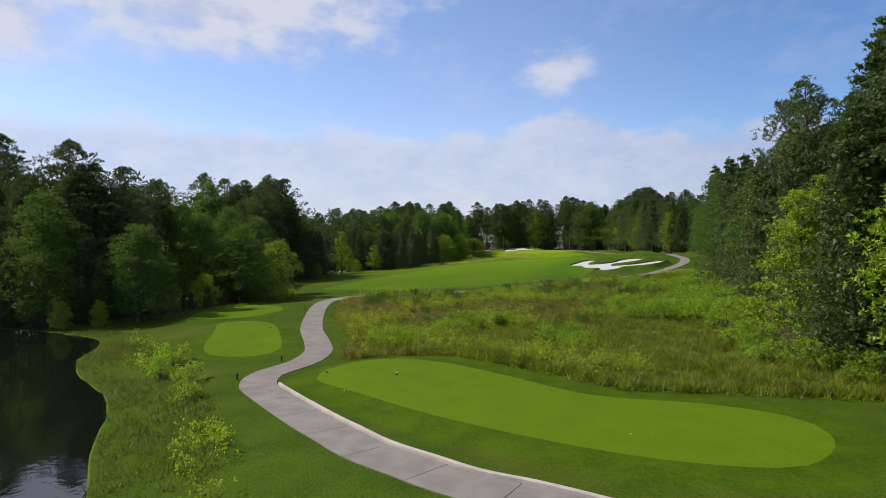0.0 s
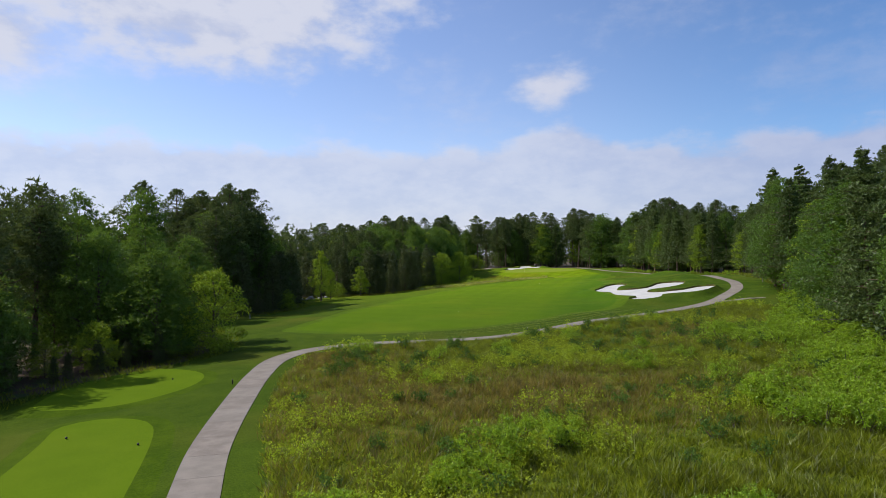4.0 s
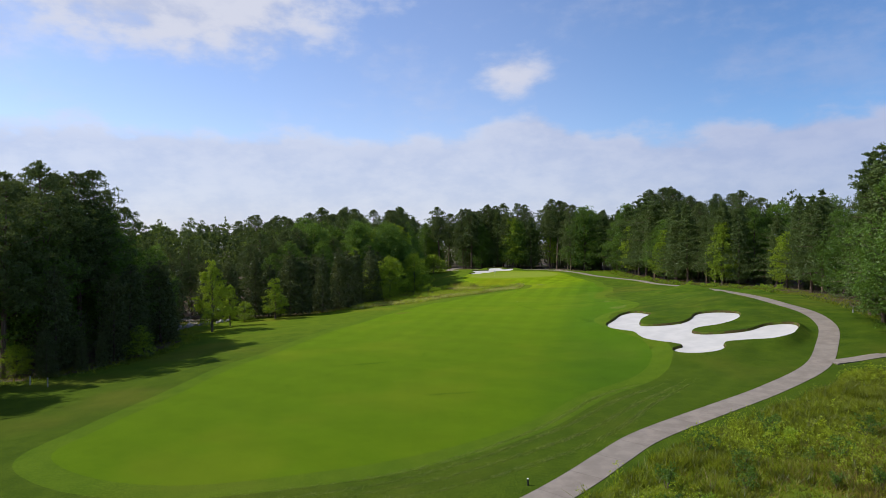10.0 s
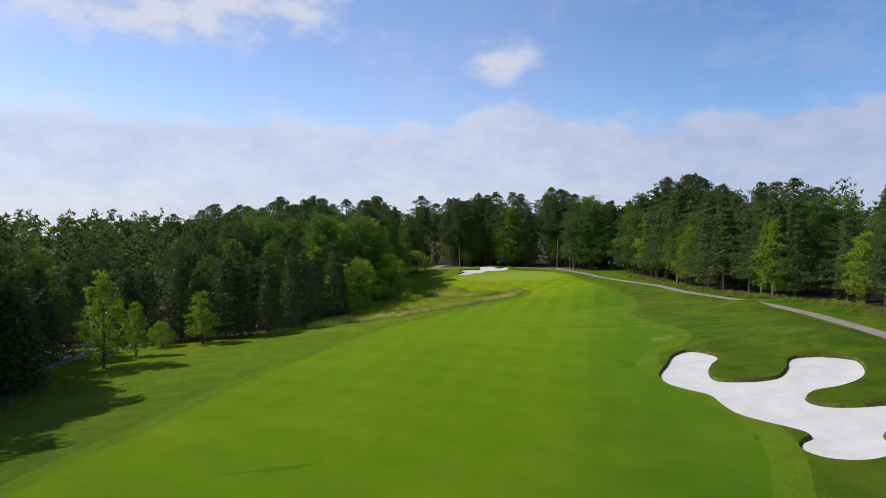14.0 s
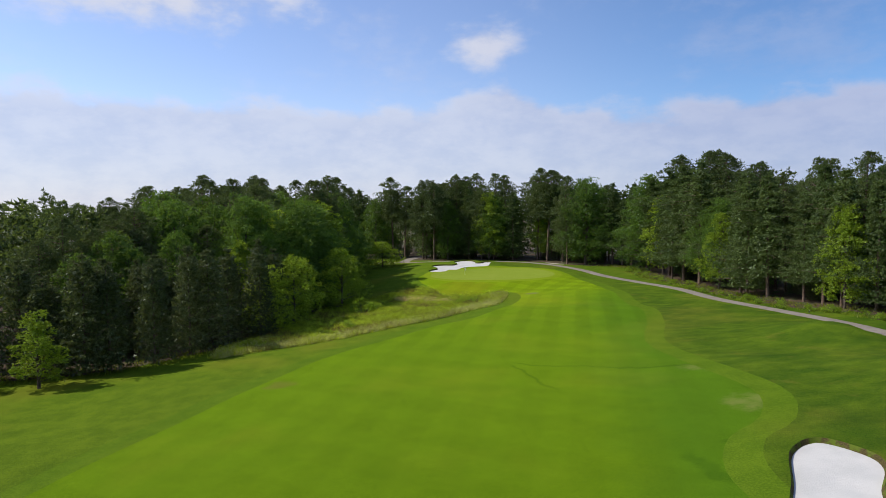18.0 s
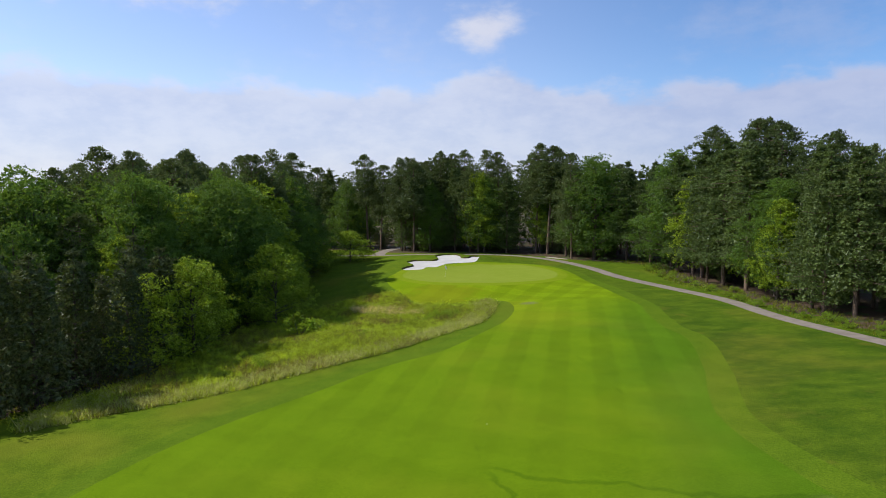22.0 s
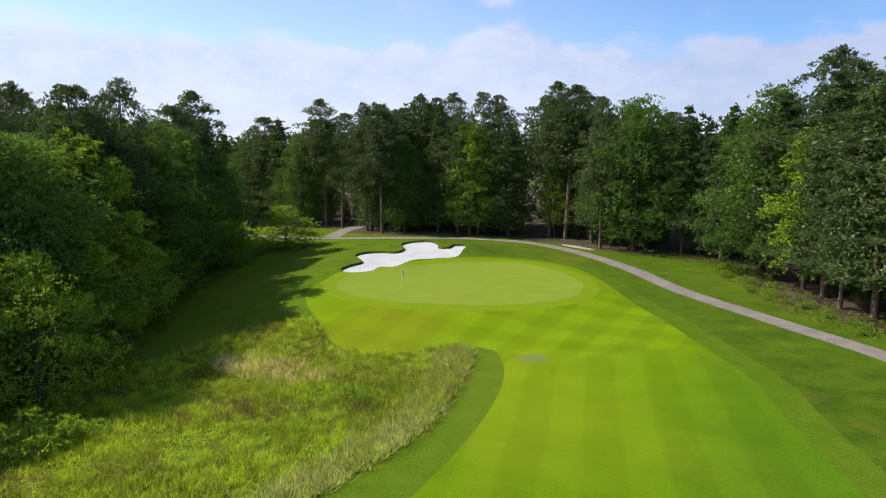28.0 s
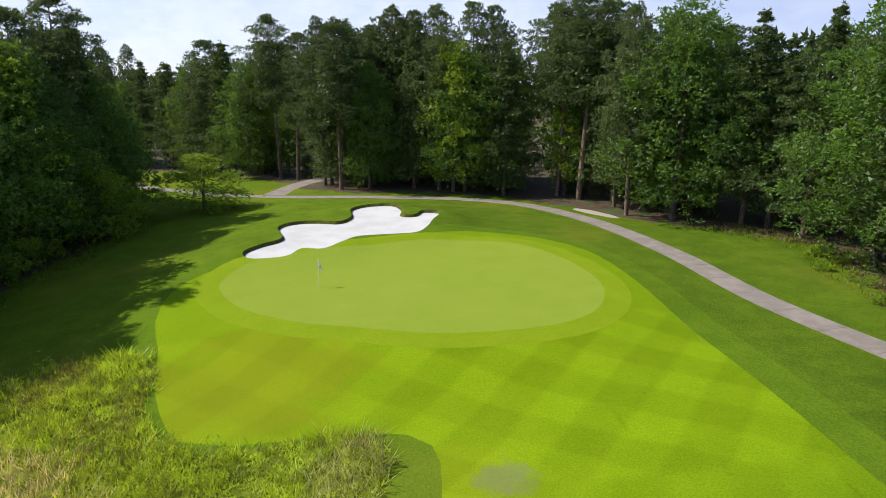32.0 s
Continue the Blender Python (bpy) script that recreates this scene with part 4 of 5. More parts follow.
def tiers(seed, tall, wide, leaves, size, low=0.12, boughs=90, droop=0.05, sharp=0.8, heart=0.19):
    """A conifer clothed far down: whorls of long flat boughs, each a row of sprays with dark gaps above and below."""
    rng = np.random.default_rng(seed)
    bx, by = rng.uniform(-0.02, 0.02, 2) * tall
    limbs = [tube([(0, 0, -0.3), (bx * 0.6, by * 0.6, tall * 0.5), (bx, by, tall * 0.99)], [tall * 0.0125, tall * 0.009, 0.02], 7)]
    cs, rs = [], []
    for f in np.linspace(0.8, 1.0, 12):
        spread = 0.1 + 0.55 * (1.0 - f) / 0.2
        cs.append(np.array([bx + rng.normal() * spread * 0.6, by + rng.normal() * spread * 0.6, tall * f]))
        rs.append(0.22 + 0.5 * spread)
    whorl = 6
    turn = 0.0
    lobe = rng.uniform(0, 6.283, 3)
    for k in range(boughs):
        if k % whorl == 0:
            turn += 1.1 + rng.uniform(-0.3, 0.3)
            level = (k // whorl + rng.uniform(0.25, 0.75)) * whorl / boughs
        f = min(level + rng.uniform(-0.012, 0.012) * (1 if level < 0.7 else 5), 0.975)
        reach = 0.5 * wide * ((1.04 - f) ** sharp) * (0.65 + 0.35 * min(1, f * 6)) * min(1, 0.3 + 3.2 * (1 - f)) * rng.uniform(0.5, 1.15)
        a = turn + (k % whorl) * 6.283 / whorl + rng.uniform(-0.35, 0.35)
        reach *= 1 + 0.22 * math.sin(a + lobe[0] + 4 * f) + 0.2 * math.sin(9 * f + lobe[1]) + 0.12 * math.sin(3 * a + lobe[2])
        z = tall * (low + (1 - low) * f)
        root = np.array([bx * z / tall, by * z / tall, z])
        tip = root + np.array([reach * math.cos(a), reach * math.sin(a), reach * (rng.uniform(-0.10, 0.20) - droop + 0.5 * max(0.0, f - 0.7))])
        if k % 2 == 0:
            limbs.append(tube([root, (root + tip) / 2 + np.array([0, 0, -0.04 * reach]), tip], [tall * 0.003, tall * 0.0022, 0.012], 4))
        across = np.array([-math.sin(a), math.cos(a), 0])
        for q in np.linspace(0.3, 1.0, 5):
            for side in (-1, 1):
                cs.append(root + (tip - root) * q + across * side * reach * 0.17 * (1.25 - q) * rng.uniform(0.4, 1.3) + np.array([0, 0, rng.normal() * 0.03 * reach]))
                rs.append(0.18 + reach * rng.uniform(0.09, 0.16))
    crown = clump_leaves(np.array(cs), np.array(rs), max(9, leaves // len(cs)), size, rng, 0.34, 0.45, 0.3)
    g = np.linspace(0.03, 0.9, 9)
    crown = merge([crown, core(tall * (low + (1 - low) * g), heart * wide * (1.04 - g) ** sharp, rng, bx * 0.5, by * 0.5, leaves // 7, 0.18)])
    return merge(limbs), crown


def shrub(seed, tall, wide, leaves, size):
    rng = np.random.default_rng(seed)
    n = 14
    a = rng.uniform(0, 6.28, n)
    r = 0.5 * wide * np.sqrt(rng.uniform(0, 0.8, n))
    c = np.column_stack([r * np.cos(a), r * np.sin(a), tall * rng.uniform(0.25, 0.85, n) * (1.1 - 0.5 * r / wide)])
    crown = clump_leaves(c, wide * rng.uniform(0.13, 0.24, n), leaves // n, size, rng, 0.8, 0.4)
    stems = merge([tube([(0, 0, -0.1), c[k] * np.array([.6, .6, .6]), c[k]], [0.025, 0.018, 0.008], 4) for k in range(0, n, 2)])
    return stems, crown


MOLDS = {}


def mold(key, made, bark_mat, leaf_mat):
    (tv, tf), (cv, cf) = made
    MOLDS[key] = (mesh_of("trunk", tv, tf, bark_mat), mesh_of("crown", cv, cf, leaf_mat, False))


for k in range(4):
    mold(("pine", k), pine(10 + k, 21, 8.2, 26000, 0.13, 0.22 + 0.07 * k, 120 + 10 * k), M_PINE_BARK, M_PINE)
    mold(("tier", k), tiers(30 + k, 18, 9.6, 27000, 0.13, 0.05 + 0.05 * k, (78, 72, 96, 84)[k], 0.03, 0.58), M_PINE_BARK, M_OLIVE)
    mold(("broad", k), broadleaf(50 + k, 17, 9.6, 25000, 0.11, 0.06, 110), M_BARK, M_LEAF)
    mold(("lime", k), broadleaf(150 + k, 14, 6.3, 16000, 0.115, 0.10, 84, 0.85), M_BARK, M_BRIGHT)
    mold(("rear_pine", k), pine(170 + k, 21, 8.4, 15000, 0.155, 0.22 + 0.07 * k, 105, 0.6), M_PINE_BARK, M_PINE)
    mold(("rear_broad", k), broadleaf(190 + k, 18, 9.6, 13000, 0.15, 0.06, 84), M_BARK, M_LEAF)
for k in range(3):
    mold(("small", k), broadleaf(70 + k, 8.5, 6.4, 14000, 0.095, 0.03, 60), M_BARK, M_BRIGHT)
    mold(("juniper", k), tiers(90 + k, 11, 6.6, 14000, 0.13, 0.01, 78, -0.35, 0.5, 0.24), M_BARK, M_DARK)
    mold(("shrub", k), shrub(110 + k, 1.3, 1.9, 2400, 0.05), M_BARK, M_SHRUB)
    mold(("bush", k), shrub(115 + k, 1.5, 1.5, 1600, 0.05), M_BARK, M_LEAF)
mold(("spire", 0), broadleaf(130, 11.5, 4.6, 12000, 0.10, 0.12, 54, 0.75), M_BARK, M_BRIGHT)

WORDS = {"pine": ("pine_tree", "tall pine with a bare lower trunk and tufted dark green crown"),
         "tier": ("pine_tree", "pine with layered horizontal boughs of olive green needles"),
         "broad": ("broadleaf_tree", "tall broad-leaved tree with a full green crown"),
         "rear_pine": ("pine_tree", "tall dark pine standing inside the wood"),
         "rear_broad": ("broadleaf_tree", "tall broad-leaved tree standing inside the wood"),
         "lime": ("broadleaf_tree", "slender broad-leaved tree with light yellow-green leaves"),
         "small": ("broadleaf_tree", "small bushy tree with bright yellow-green leaves"),
         "juniper": ("juniper_tree", "dense dark conifer with foliage down to the ground"),
         "shrub": ("shrub", "leafy green shrub growing among the tall grass"),
         "bush": ("shrub", "small dark olive bush standing in the tall grass"),
         "spire": ("broadleaf_tree", "young upright tree with bright green leaves on mown grass")}


def plant(kind, k, x, y, scale, turn, group, label="", widen=1.0):
    name, words = WORDS[kind]
    trunk, crown = MOLDS[(kind, k)]
    e = thing(name, (0, 0, 0), label or words, "shrub" if kind in ("shrub", "bush") else "tree", group)
    e.matrix_basis = pose(x, y, zat(x, y) - 0.05, 0, 0, turn) @ Matrix.Diagonal((scale * widen, scale * widen, scale, 1))
    part("stem" if kind in ("shrub", "bush") else "trunk", trunk, None, e)
    part("crown", crown, None, e)
    return e


def along(line, every, rng):
    """Points spaced along a polyline, with the way to its left."""
    p = np.array(line, float)
    seg = np.linalg.norm(np.diff(p, axis=0), axis=1)
    s = np.concatenate([[0], np.cumsum(seg)])
    at = np.arange(every * 0.5, s[-1], every)
    at = at + rng.uniform(-0.3, 0.3, len(at)) * every
    i = np.clip(np.searchsorted(s, at) - 1, 0, len(seg) - 1)
    f = ((at - s[i]) / seg[i])[:, None]
    d = (p[i + 1] - p[i]) / seg[i][:, None]
    return p[i] * (1 - f) + p[i + 1] * f, np.column_stack([-d[:, 1], d[:, 0]])


def border(line, side, every, back, mixture, group, seed, sizes=(0.85, 1.15)):
    """A row of trees set back from a wood's edge."""
    rng = np.random.default_rng(seed)
    pts, nrm = along(line, every, rng)
    kinds, odds = zip(*mixture)
    for p, n in zip(pts, nrm):
        q = p + n * side * (back + rng.uniform(-1.0, 2.8))
        if min(np.hypot(*(BRANCH - q).T).min() - 1.0, np.hypot(*(SIDE_PATH - q).T).min(), np.hypot(*(PATH - q).T).min()) < 1.6:
            continue
        kind = kinds[rng.choice(len(kinds), p=np.array(odds) / sum(odds))]
        k = int(rng.integers(0, 3 if kind in ("small", "juniper", "shrub") else 4))
        plant(kind, k, q[0], q[1], rng.uniform(sizes[0] * 0.95, sizes[1] * 1.02), rng.uniform(0, 360), group, "", rng.uniform(0.85, 1.25))


L, R = WOOD_LEFT, WOOD_RIGHT
LEFT, RIGHT, BACK = "trees of the left wood", "trees of the right wood", "trees behind the green"
# left wood: pond shore, tee side, fairway side, hollow by the green
# mostly dark kinds on the pond shore: their colour stands in for shaded foliage
border(L[0:4], 1, 3.2, 1.5, [("juniper", 6), ("pine", 2), ("broad", 1)], LEFT, 201, (0.66, 0.86))
# low row added over the lit ground, standing in for dark shade
border(L[0:4], 1, 2.6, -0.6, [("juniper", 3), ("small", 1)], LEFT, 250, (0.28, 0.45))
border(L[0:5], 1, 3.8, 6.5, [("juniper", 4), ("rear_pine", 3), ("rear_broad", 2)], LEFT, 202, (0.8, 0.98))
border(L[0:5], 1, 4.2, 12.0, [("rear_pine", 5), ("rear_broad", 3)], LEFT, 255, (0.86, 1.02))
border(L[4:9], 1, 4.0, 4.0, [("broad", 3), ("small", 4), ("juniper", 1)], LEFT, 203, (0.36, 0.5))
# another added low row, in place of the shade beneath the trees
border(L[4:9], 1, 2.4, 1.6, [("juniper", 3), ("small", 1)], LEFT, 251, (0.2, 0.32))
border(L[4:9], 1, 4.4, 13.0, [("rear_pine", 4), ("rear_broad", 3)], LEFT, 204, (0.62, 0.8))
border(L[8:15], 1, 4.2, 1.5, [("juniper", 5), ("broad", 1), ("pine", 2)], LEFT, 205, (0.85, 1.05))
border(L[8:12], 1, 2.8, 0.4, [("juniper", 4), ("small", 1)], LEFT, 256, (0.35, 0.5))
border(L[8:15], 1, 5.0, 7.5, [("rear_pine", 5), ("rear_broad", 2)], LEFT, 206, (0.98, 1.14))
border(L[8:15], 1, 5.0, 13.5, [("rear_pine", 5), ("rear_broad", 2)], LEFT, 241, (0.95, 1.12))
border(L[8:15], 1, 5.0, 19.5, [("rear_pine", 5), ("rear_broad", 2)], LEFT, 242, (0.95, 1.12))
border(L[14:20], 1, 4.4, 12.0, [("rear_pine", 4), ("rear_broad", 2)], LEFT, 243, (0.58, 0.8))
border(L[14:20], 1, 4.4, 18.0, [("rear_pine", 5), ("rear_broad", 2)], LEFT, 244, (0.64, 0.86))
border(L[14:20], 1, 3.4, -0.2, [("juniper", 6)], LEFT, 207, (0.85, 1.08))
border(L[14:20], 1, 4.4, 6.0, [("juniper", 3)], LEFT, 208, (0.8, 1.05))
border(L[19:22], 1, 4.0, 1.5, [("small", 5)], LEFT, 209, (0.8, 1.1))
border(L[19:24], 1, 3.6, 5.0, [("broad", 6), ("lime", 1)], LEFT, 210, (0.92, 1.08))
border(L[21:28], 1, 3.8, 0.5, [("small", 4), ("juniper", 1)], LEFT, 212, (0.7, 1.0))
border(L[19:29], 1, 4.4, 20.5, [("rear_pine", 4), ("rear_broad", 2)], LEFT, 245, (0.95, 1.1))
border(L[19:29], 1, 4.2, 14.0, [("rear_pine", 3), ("rear_broad", 3), ("lime", 1)], LEFT, 213, (0.94, 1.1))
border([(6, 229)] + L[23:29], 1, 3.2, 3.5, [("broad", 4), ("pine", 2)], LEFT, 211, (0.92, 1.06))
border(R[27:32], -1, 4.4, 2.0, [("pine", 5), ("tier", 2), ("broad", 1)], BACK, 231, (0.9, 1.1))
# right wood: native side, bunker side, path side, behind the green
border(R[1:5], -1, 3.8, 2.0, [("broad", 5), ("tier", 3), ("lime", 3)], RIGHT, 221, (0.62, 0.8))
border(R[1:5], -1, 4.6, 7.5, [("rear_pine", 4), ("rear_pine", 3)], RIGHT, 222, (0.70, 0.86))
border(R[4:9], -1, 4.0, 2.5, [("tier", 5), ("broad", 2)], RIGHT, 223, (0.74, 0.92))
border(R[1:14], -1, 5.0, 14.0, [("rear_pine", 5), ("rear_broad", 2)], RIGHT, 246, (0.72, 0.88))
border(R[4:9], -1, 5.0, 8.5, [("rear_pine", 5), ("rear_pine", 2)], RIGHT, 224, (0.74, 0.9))
border(R[8:11], -1, 4.6, 3.5, [("broad", 3), ("lime", 2), ("tier", 3)], RIGHT, 225, (0.95, 1.1))
border(R[10:14], -1, 4.6, 3.5, [("broad", 4), ("lime", 1), ("tier", 3)], RIGHT, 235, (0.76, 0.92))
border(R[8:11], -1, 5.2, 9.5, [("rear_pine", 4), ("rear_broad", 2)], RIGHT, 226, (0.9, 1.05))
border(R[10:14], -1, 5.2, 9.5, [("rear_pine", 4), ("rear_broad", 2)], RIGHT, 236, (0.68, 0.85))
border(R[13:17], -1, 4.0, 2.5, [("tier", 8), ("broad", 1), ("lime", 1)], RIGHT, 227, (0.86, 1.02))
border(R[16:20], -1, 4.0, 2.5, [("tier", 8), ("broad", 1), ("lime", 1)], RIGHT, 233, (1.04, 1.16))
border(R[13:28], -1, 5.0, 14.0, [("rear_pine", 5), ("rear_broad", 2)], RIGHT, 247, (0.86, 1.0))
border(R[13:17], -1, 4.8, 8.0, [("rear_pine", 6), ("rear_broad", 1)], RIGHT, 228, (0.80, 0.95))
border(R[16:20], -1, 4.8, 8.0, [("rear_pine", 6), ("rear_broad", 1)], RIGHT, 234, (1.0, 1.12))
border(R[19:28], -1, 4.0, 2.0, [("tier", 7), ("pine", 4), ("broad", 0.7)], BACK, 229, (0.95, 1.15))
border(R[19:28], -1, 4.6, 7.5, [("rear_pine", 4), ("rear_pine", 2), ("rear_broad", 2)], BACK, 230, (0.88, 1.08))
border(R[22:28], -1, 4.2, 12.0, [("rear_pine", 5), ("rear_broad", 2)], BACK, 232, (0.9, 1.12))

# undergrowth added inside the woods, a dark backing that stands in for shade
border(R[8:28], -1, 3.6, 10.5, [("juniper", 3), ("rear_broad", 2)], RIGHT, 252, (0.36, 0.55))
border(R[19:32], -1, 3.6, 16.0, [("juniper", 3), ("rear_broad", 2)], BACK, 253, (0.4, 0.6))
border(R[9:32], -1, 3.4, 6.0, [("juniper", 3), ("rear_broad", 1)], BACK, 257, (0.3, 0.45))
border(L[8:29], 1, 3.8, 10.5, [("juniper", 3), ("rear_broad", 2)], LEFT, 254, (0.36, 0.55))

# trees that stand by themselves
plant("lime", 0, 22.4, 27.5, 1.0, 15, RIGHT)
plant("lime", 2, 21.8, 22.5, 1.05, 75, RIGHT)
plant("lime", 3, 24.0, 38.5, 0.8, 75, RIGHT)
plant("lime", 1, 40.6, 269.5, 1.25, 60, BACK)
plant("lime", 2, 13.4, 294.0, 1.0, 10, BACK)
plant("lime", 0, 53.4, 266.5, 0.85, 200, BACK)
plant("lime", 3, 69.0, 217.0, 1.0, 110, RIGHT)
plant("lime", 1, 66.5, 181.0, 0.9, 20, RIGHT)
# pale-leaved trees added; their colour stands in for sunlit tops
for k, (x, y, scale) in enumerate(((2.0, 229.0, 1.25), (1.0, 238.5, 1.3), (3.0, 247.0, 1.25), (-4.0, 214.0, 1.2))):
    plant("lime", k, x, y, scale, 50 * k, LEFT, "tall pale-leaved tree standing in for a sunlit crown of the wood", 1.2)
plant("pine", 1, 25.5, 29.5, 1.08, 30, RIGHT)
plant("tier", 0, 23.6, 33.0, 1.05, 80, RIGHT)
plant("pine", 0, 27.0, 45.0, 0.9, 140, RIGHT)
plant("pine", 2, 29.8, 50.5, 0.88, 20, RIGHT)
for k, (x, y, scale) in enumerate(((56.0, 127.0, 1.1), (58.0, 131.5, 1.08), (54.5, 121.5, 1.05), (52.5, 116.5, 0.98), (59.0, 124.5, 1.12))):
    plant("broad" if k == 2 else "tier", k % 4, x, y, scale, 70 * k, RIGHT)
plant("pine", 3, 28.5, 34.5, 1.05, 200, RIGHT)
plant("broad", 0, -31.8, 64.5, 0.6, 40, LEFT, "rounded maple standing before the dark wood beyond the pond", 1.25)
plant("broad", 1, -26.4, 81.0, 0.6, 100, LEFT, "dense rounded tree at the wood's edge by the tee", 1.25)
for k, (x, y, scale) in enumerate(((-32.0, 81.5, 0.72), (-30.0, 86.5, 0.75), (-27.5, 91.5, 0.7))):
    plant("broad", k, x, y, scale, 80 * k, LEFT)
plant("small", 2, -22.6, 84.8, 0.95, 200, LEFT, "bushy yellow-green tree at the wood's edge by the tee")
plant("spire", 0, -26.2, 160.4, 1.0, 20, "young trees by the fairway")
plant("spire", 0, -25.2, 166.8, 0.62, 140, "young trees by the fairway", "slim grey-green young tree on mown grass")
plant("small", 2, -24.4, 173.0, 0.42, 10, "young trees by the fairway", "low spreading ornamental tree on mown grass", 1.25)
plant("spire", 0, -19.2, 173.4, 0.64, 260, "young trees by the fairway", "", 1.35)
plant("small", 1, 13.4, 262.0, 0.72, 0, LEFT, "low spreading tree beside the cart path behind the green", 1.8)
plant("small", 0, 4.6, 221.5, 1.2, 310, LEFT, "bushy tree with bright tops at the edge of the native hollow")
plant("small", 2, 0.6, 198.2, 1.1, 70, LEFT, "bushy tree with bright tops at the edge of the native hollow")
plant("small", 0, -2.0, 193.8, 1.0, 150, LEFT, "bushy tree with bright tops at the edge of the native hollow")
plant("small", 1, 6.2, 212.0, 1.15, 30, LEFT, "bushy tree with bright tops at the edge of the native hollow")


def woodland():
    """The woods behind the edge rows: countless trees, one object."""
    rng = np.random.default_rng(77)
    pool = []
    for k in range(5):
        pool.append(pine(300 + k, 20, 7.6, 1100, 0.36, 0.2, 50)[1])
        pool.append(broadleaf(320 + k, 18, 9.2, 900, 0.40, 0.05, 50)[1])
    left, right = np.array(L), np.array(R)
    spots = []
    g = np.stack(np.meshgrid(np.arange(-120, 150, 6.5), np.arange(-40, 372, 6.5)), -1).reshape(-1, 2)
    g = g + rng.uniform(-2.6, 2.6, g.shape)
    for poly in (left, right):
        inn = inside(poly, g[:, 0], g[:, 1])
        d = gap(poly, g[:, 0], g[:, 1])
        spots.append(g[inn & (d > 17.0) & (d < 44)])
    ring = rng.uniform(0, 2 * math.pi, 400)
    rad = rng.uniform(330, 440, 400)
    outer = np.column_stack([rad * np.cos(ring), 150 + rad * np.sin(ring)])
    spots.append(outer[(outer[:, 1] > 150)])
    spots = np.concatenate(spots)
    z = height(spots[:, 0], spots[:, 1])
    parts = []
    for (x, y), h in zip(spots, z):
        v, f = pool[rng.integers(0, len(pool))]
        far = math.hypot(x, y - 150) > 300
        s = rng.uniform(0.85, 1.08) * (1.15 if far else 1.0)
        # younger, lower trees in a strip beyond the junipers
        if 172 < y < 315 and 12 - 0.5 * (y - 126) < x < 12 - 0.364 * (y - 126):
            s *= 0.5
        # lower growth behind the bunker side
        if x > 45 and 80 < y < 200:
            s *= 0.76
        w = s * (1.9 if far else 1.0)
        a = rng.uniform(0, 6.28)
        r = np.array([[math.cos(a) * w, -math.sin(a) * w, 0], [math.sin(a) * w, math.cos(a) * w, 0], [0, 0, s]])
        parts.append((v @ r.T + np.array([x, y, h]), f))
    v, f = merge(parts)
    tagged(new("woodland", mesh_of("woodland", v, f, M_WOODLAND, False)), "dense mixed pine and hardwood forest behind the tree line", "woods", "", "stuff")


woodland()

# ---- tall grass, weeds and shrubs ----


def blades(spots, tall, wide, per, rng, spread=0.16, splay=0.35):
    """Tufts of upright pointed blades."""
    n = len(spots) * per
    c = np.repeat(spots, per, axis=0) + rng.normal(size=(n, 2)) * spread
    z = np.repeat(height(spots[:, 0], spots[:, 1]), per)
    a = rng.uniform(0, 2 * math.pi, n)
    h = (np.repeat(tall, per) if np.ndim(tall) else tall) * rng.uniform(0.5, 1.15, n)
    w = wide * rng.uniform(0.6, 1.3, n)
    lean = rng.normal(size=(n, 2)) * splay * 1.7 * h[:, None]
    base = np.column_stack([c, z - 0.03])
    side = np.column_stack([np.cos(a) * w, np.sin(a) * w, np.zeros(n)])
    tip = base + np.column_stack([lean, h])
    v = np.stack([base - side, base + side, tip], axis=1).reshape(-1, 3)
    return v, np.arange(n * 3).reshape(-1, 3)


def herbs(spots, tall, wide, per, size, rng):
    """Leafy weeds: low mounds of small leaves."""
    z = height(spots[:, 0], spots[:, 1])
    c = np.column_stack([spots, z + tall * 0.45])
    v, f = clump_leaves(c, wide * rng.uniform(0.6, 1.2, len(c)), per, size, rng, tall / wide * 0.8, 0.5, 0.55, 5)
    return v, f


def scatter(poly, per_m2, rng, keep=0.0):
    x0, y0 = poly.min(axis=0)
    x1, y1 = poly.max(axis=0)
    n = int((x1 - x0) * (y1 - y0) * per_m2)
    p = np.column_stack([rng.uniform(x0, x1, n), rng.uniform(y0, y1, n)])
    d = depth_in(poly, p[:, 0], p[:, 1])
    p = p[d > keep]
    k = np.hypot(p[:, 0, None] - PATH[None, ::3, 0], p[:, 1, None] - PATH[None, ::3, 1]).min(axis=1) > 1.7
    return p[k]


def patch(p, scale, shift):
    """A slow noise over the plan, 0 to 1."""
    return np.array([noise.noise((x * scale + shift, y * scale - shift, 0.7)) * 0.5 + 0.5 for x, y in p])


def stuff(name, mesh, mat, label, category="grass"):
    me = mesh_of(name, mesh[0], mesh[1], mat, True)
    tagged(new(name, me), label, category, "", "stuff")


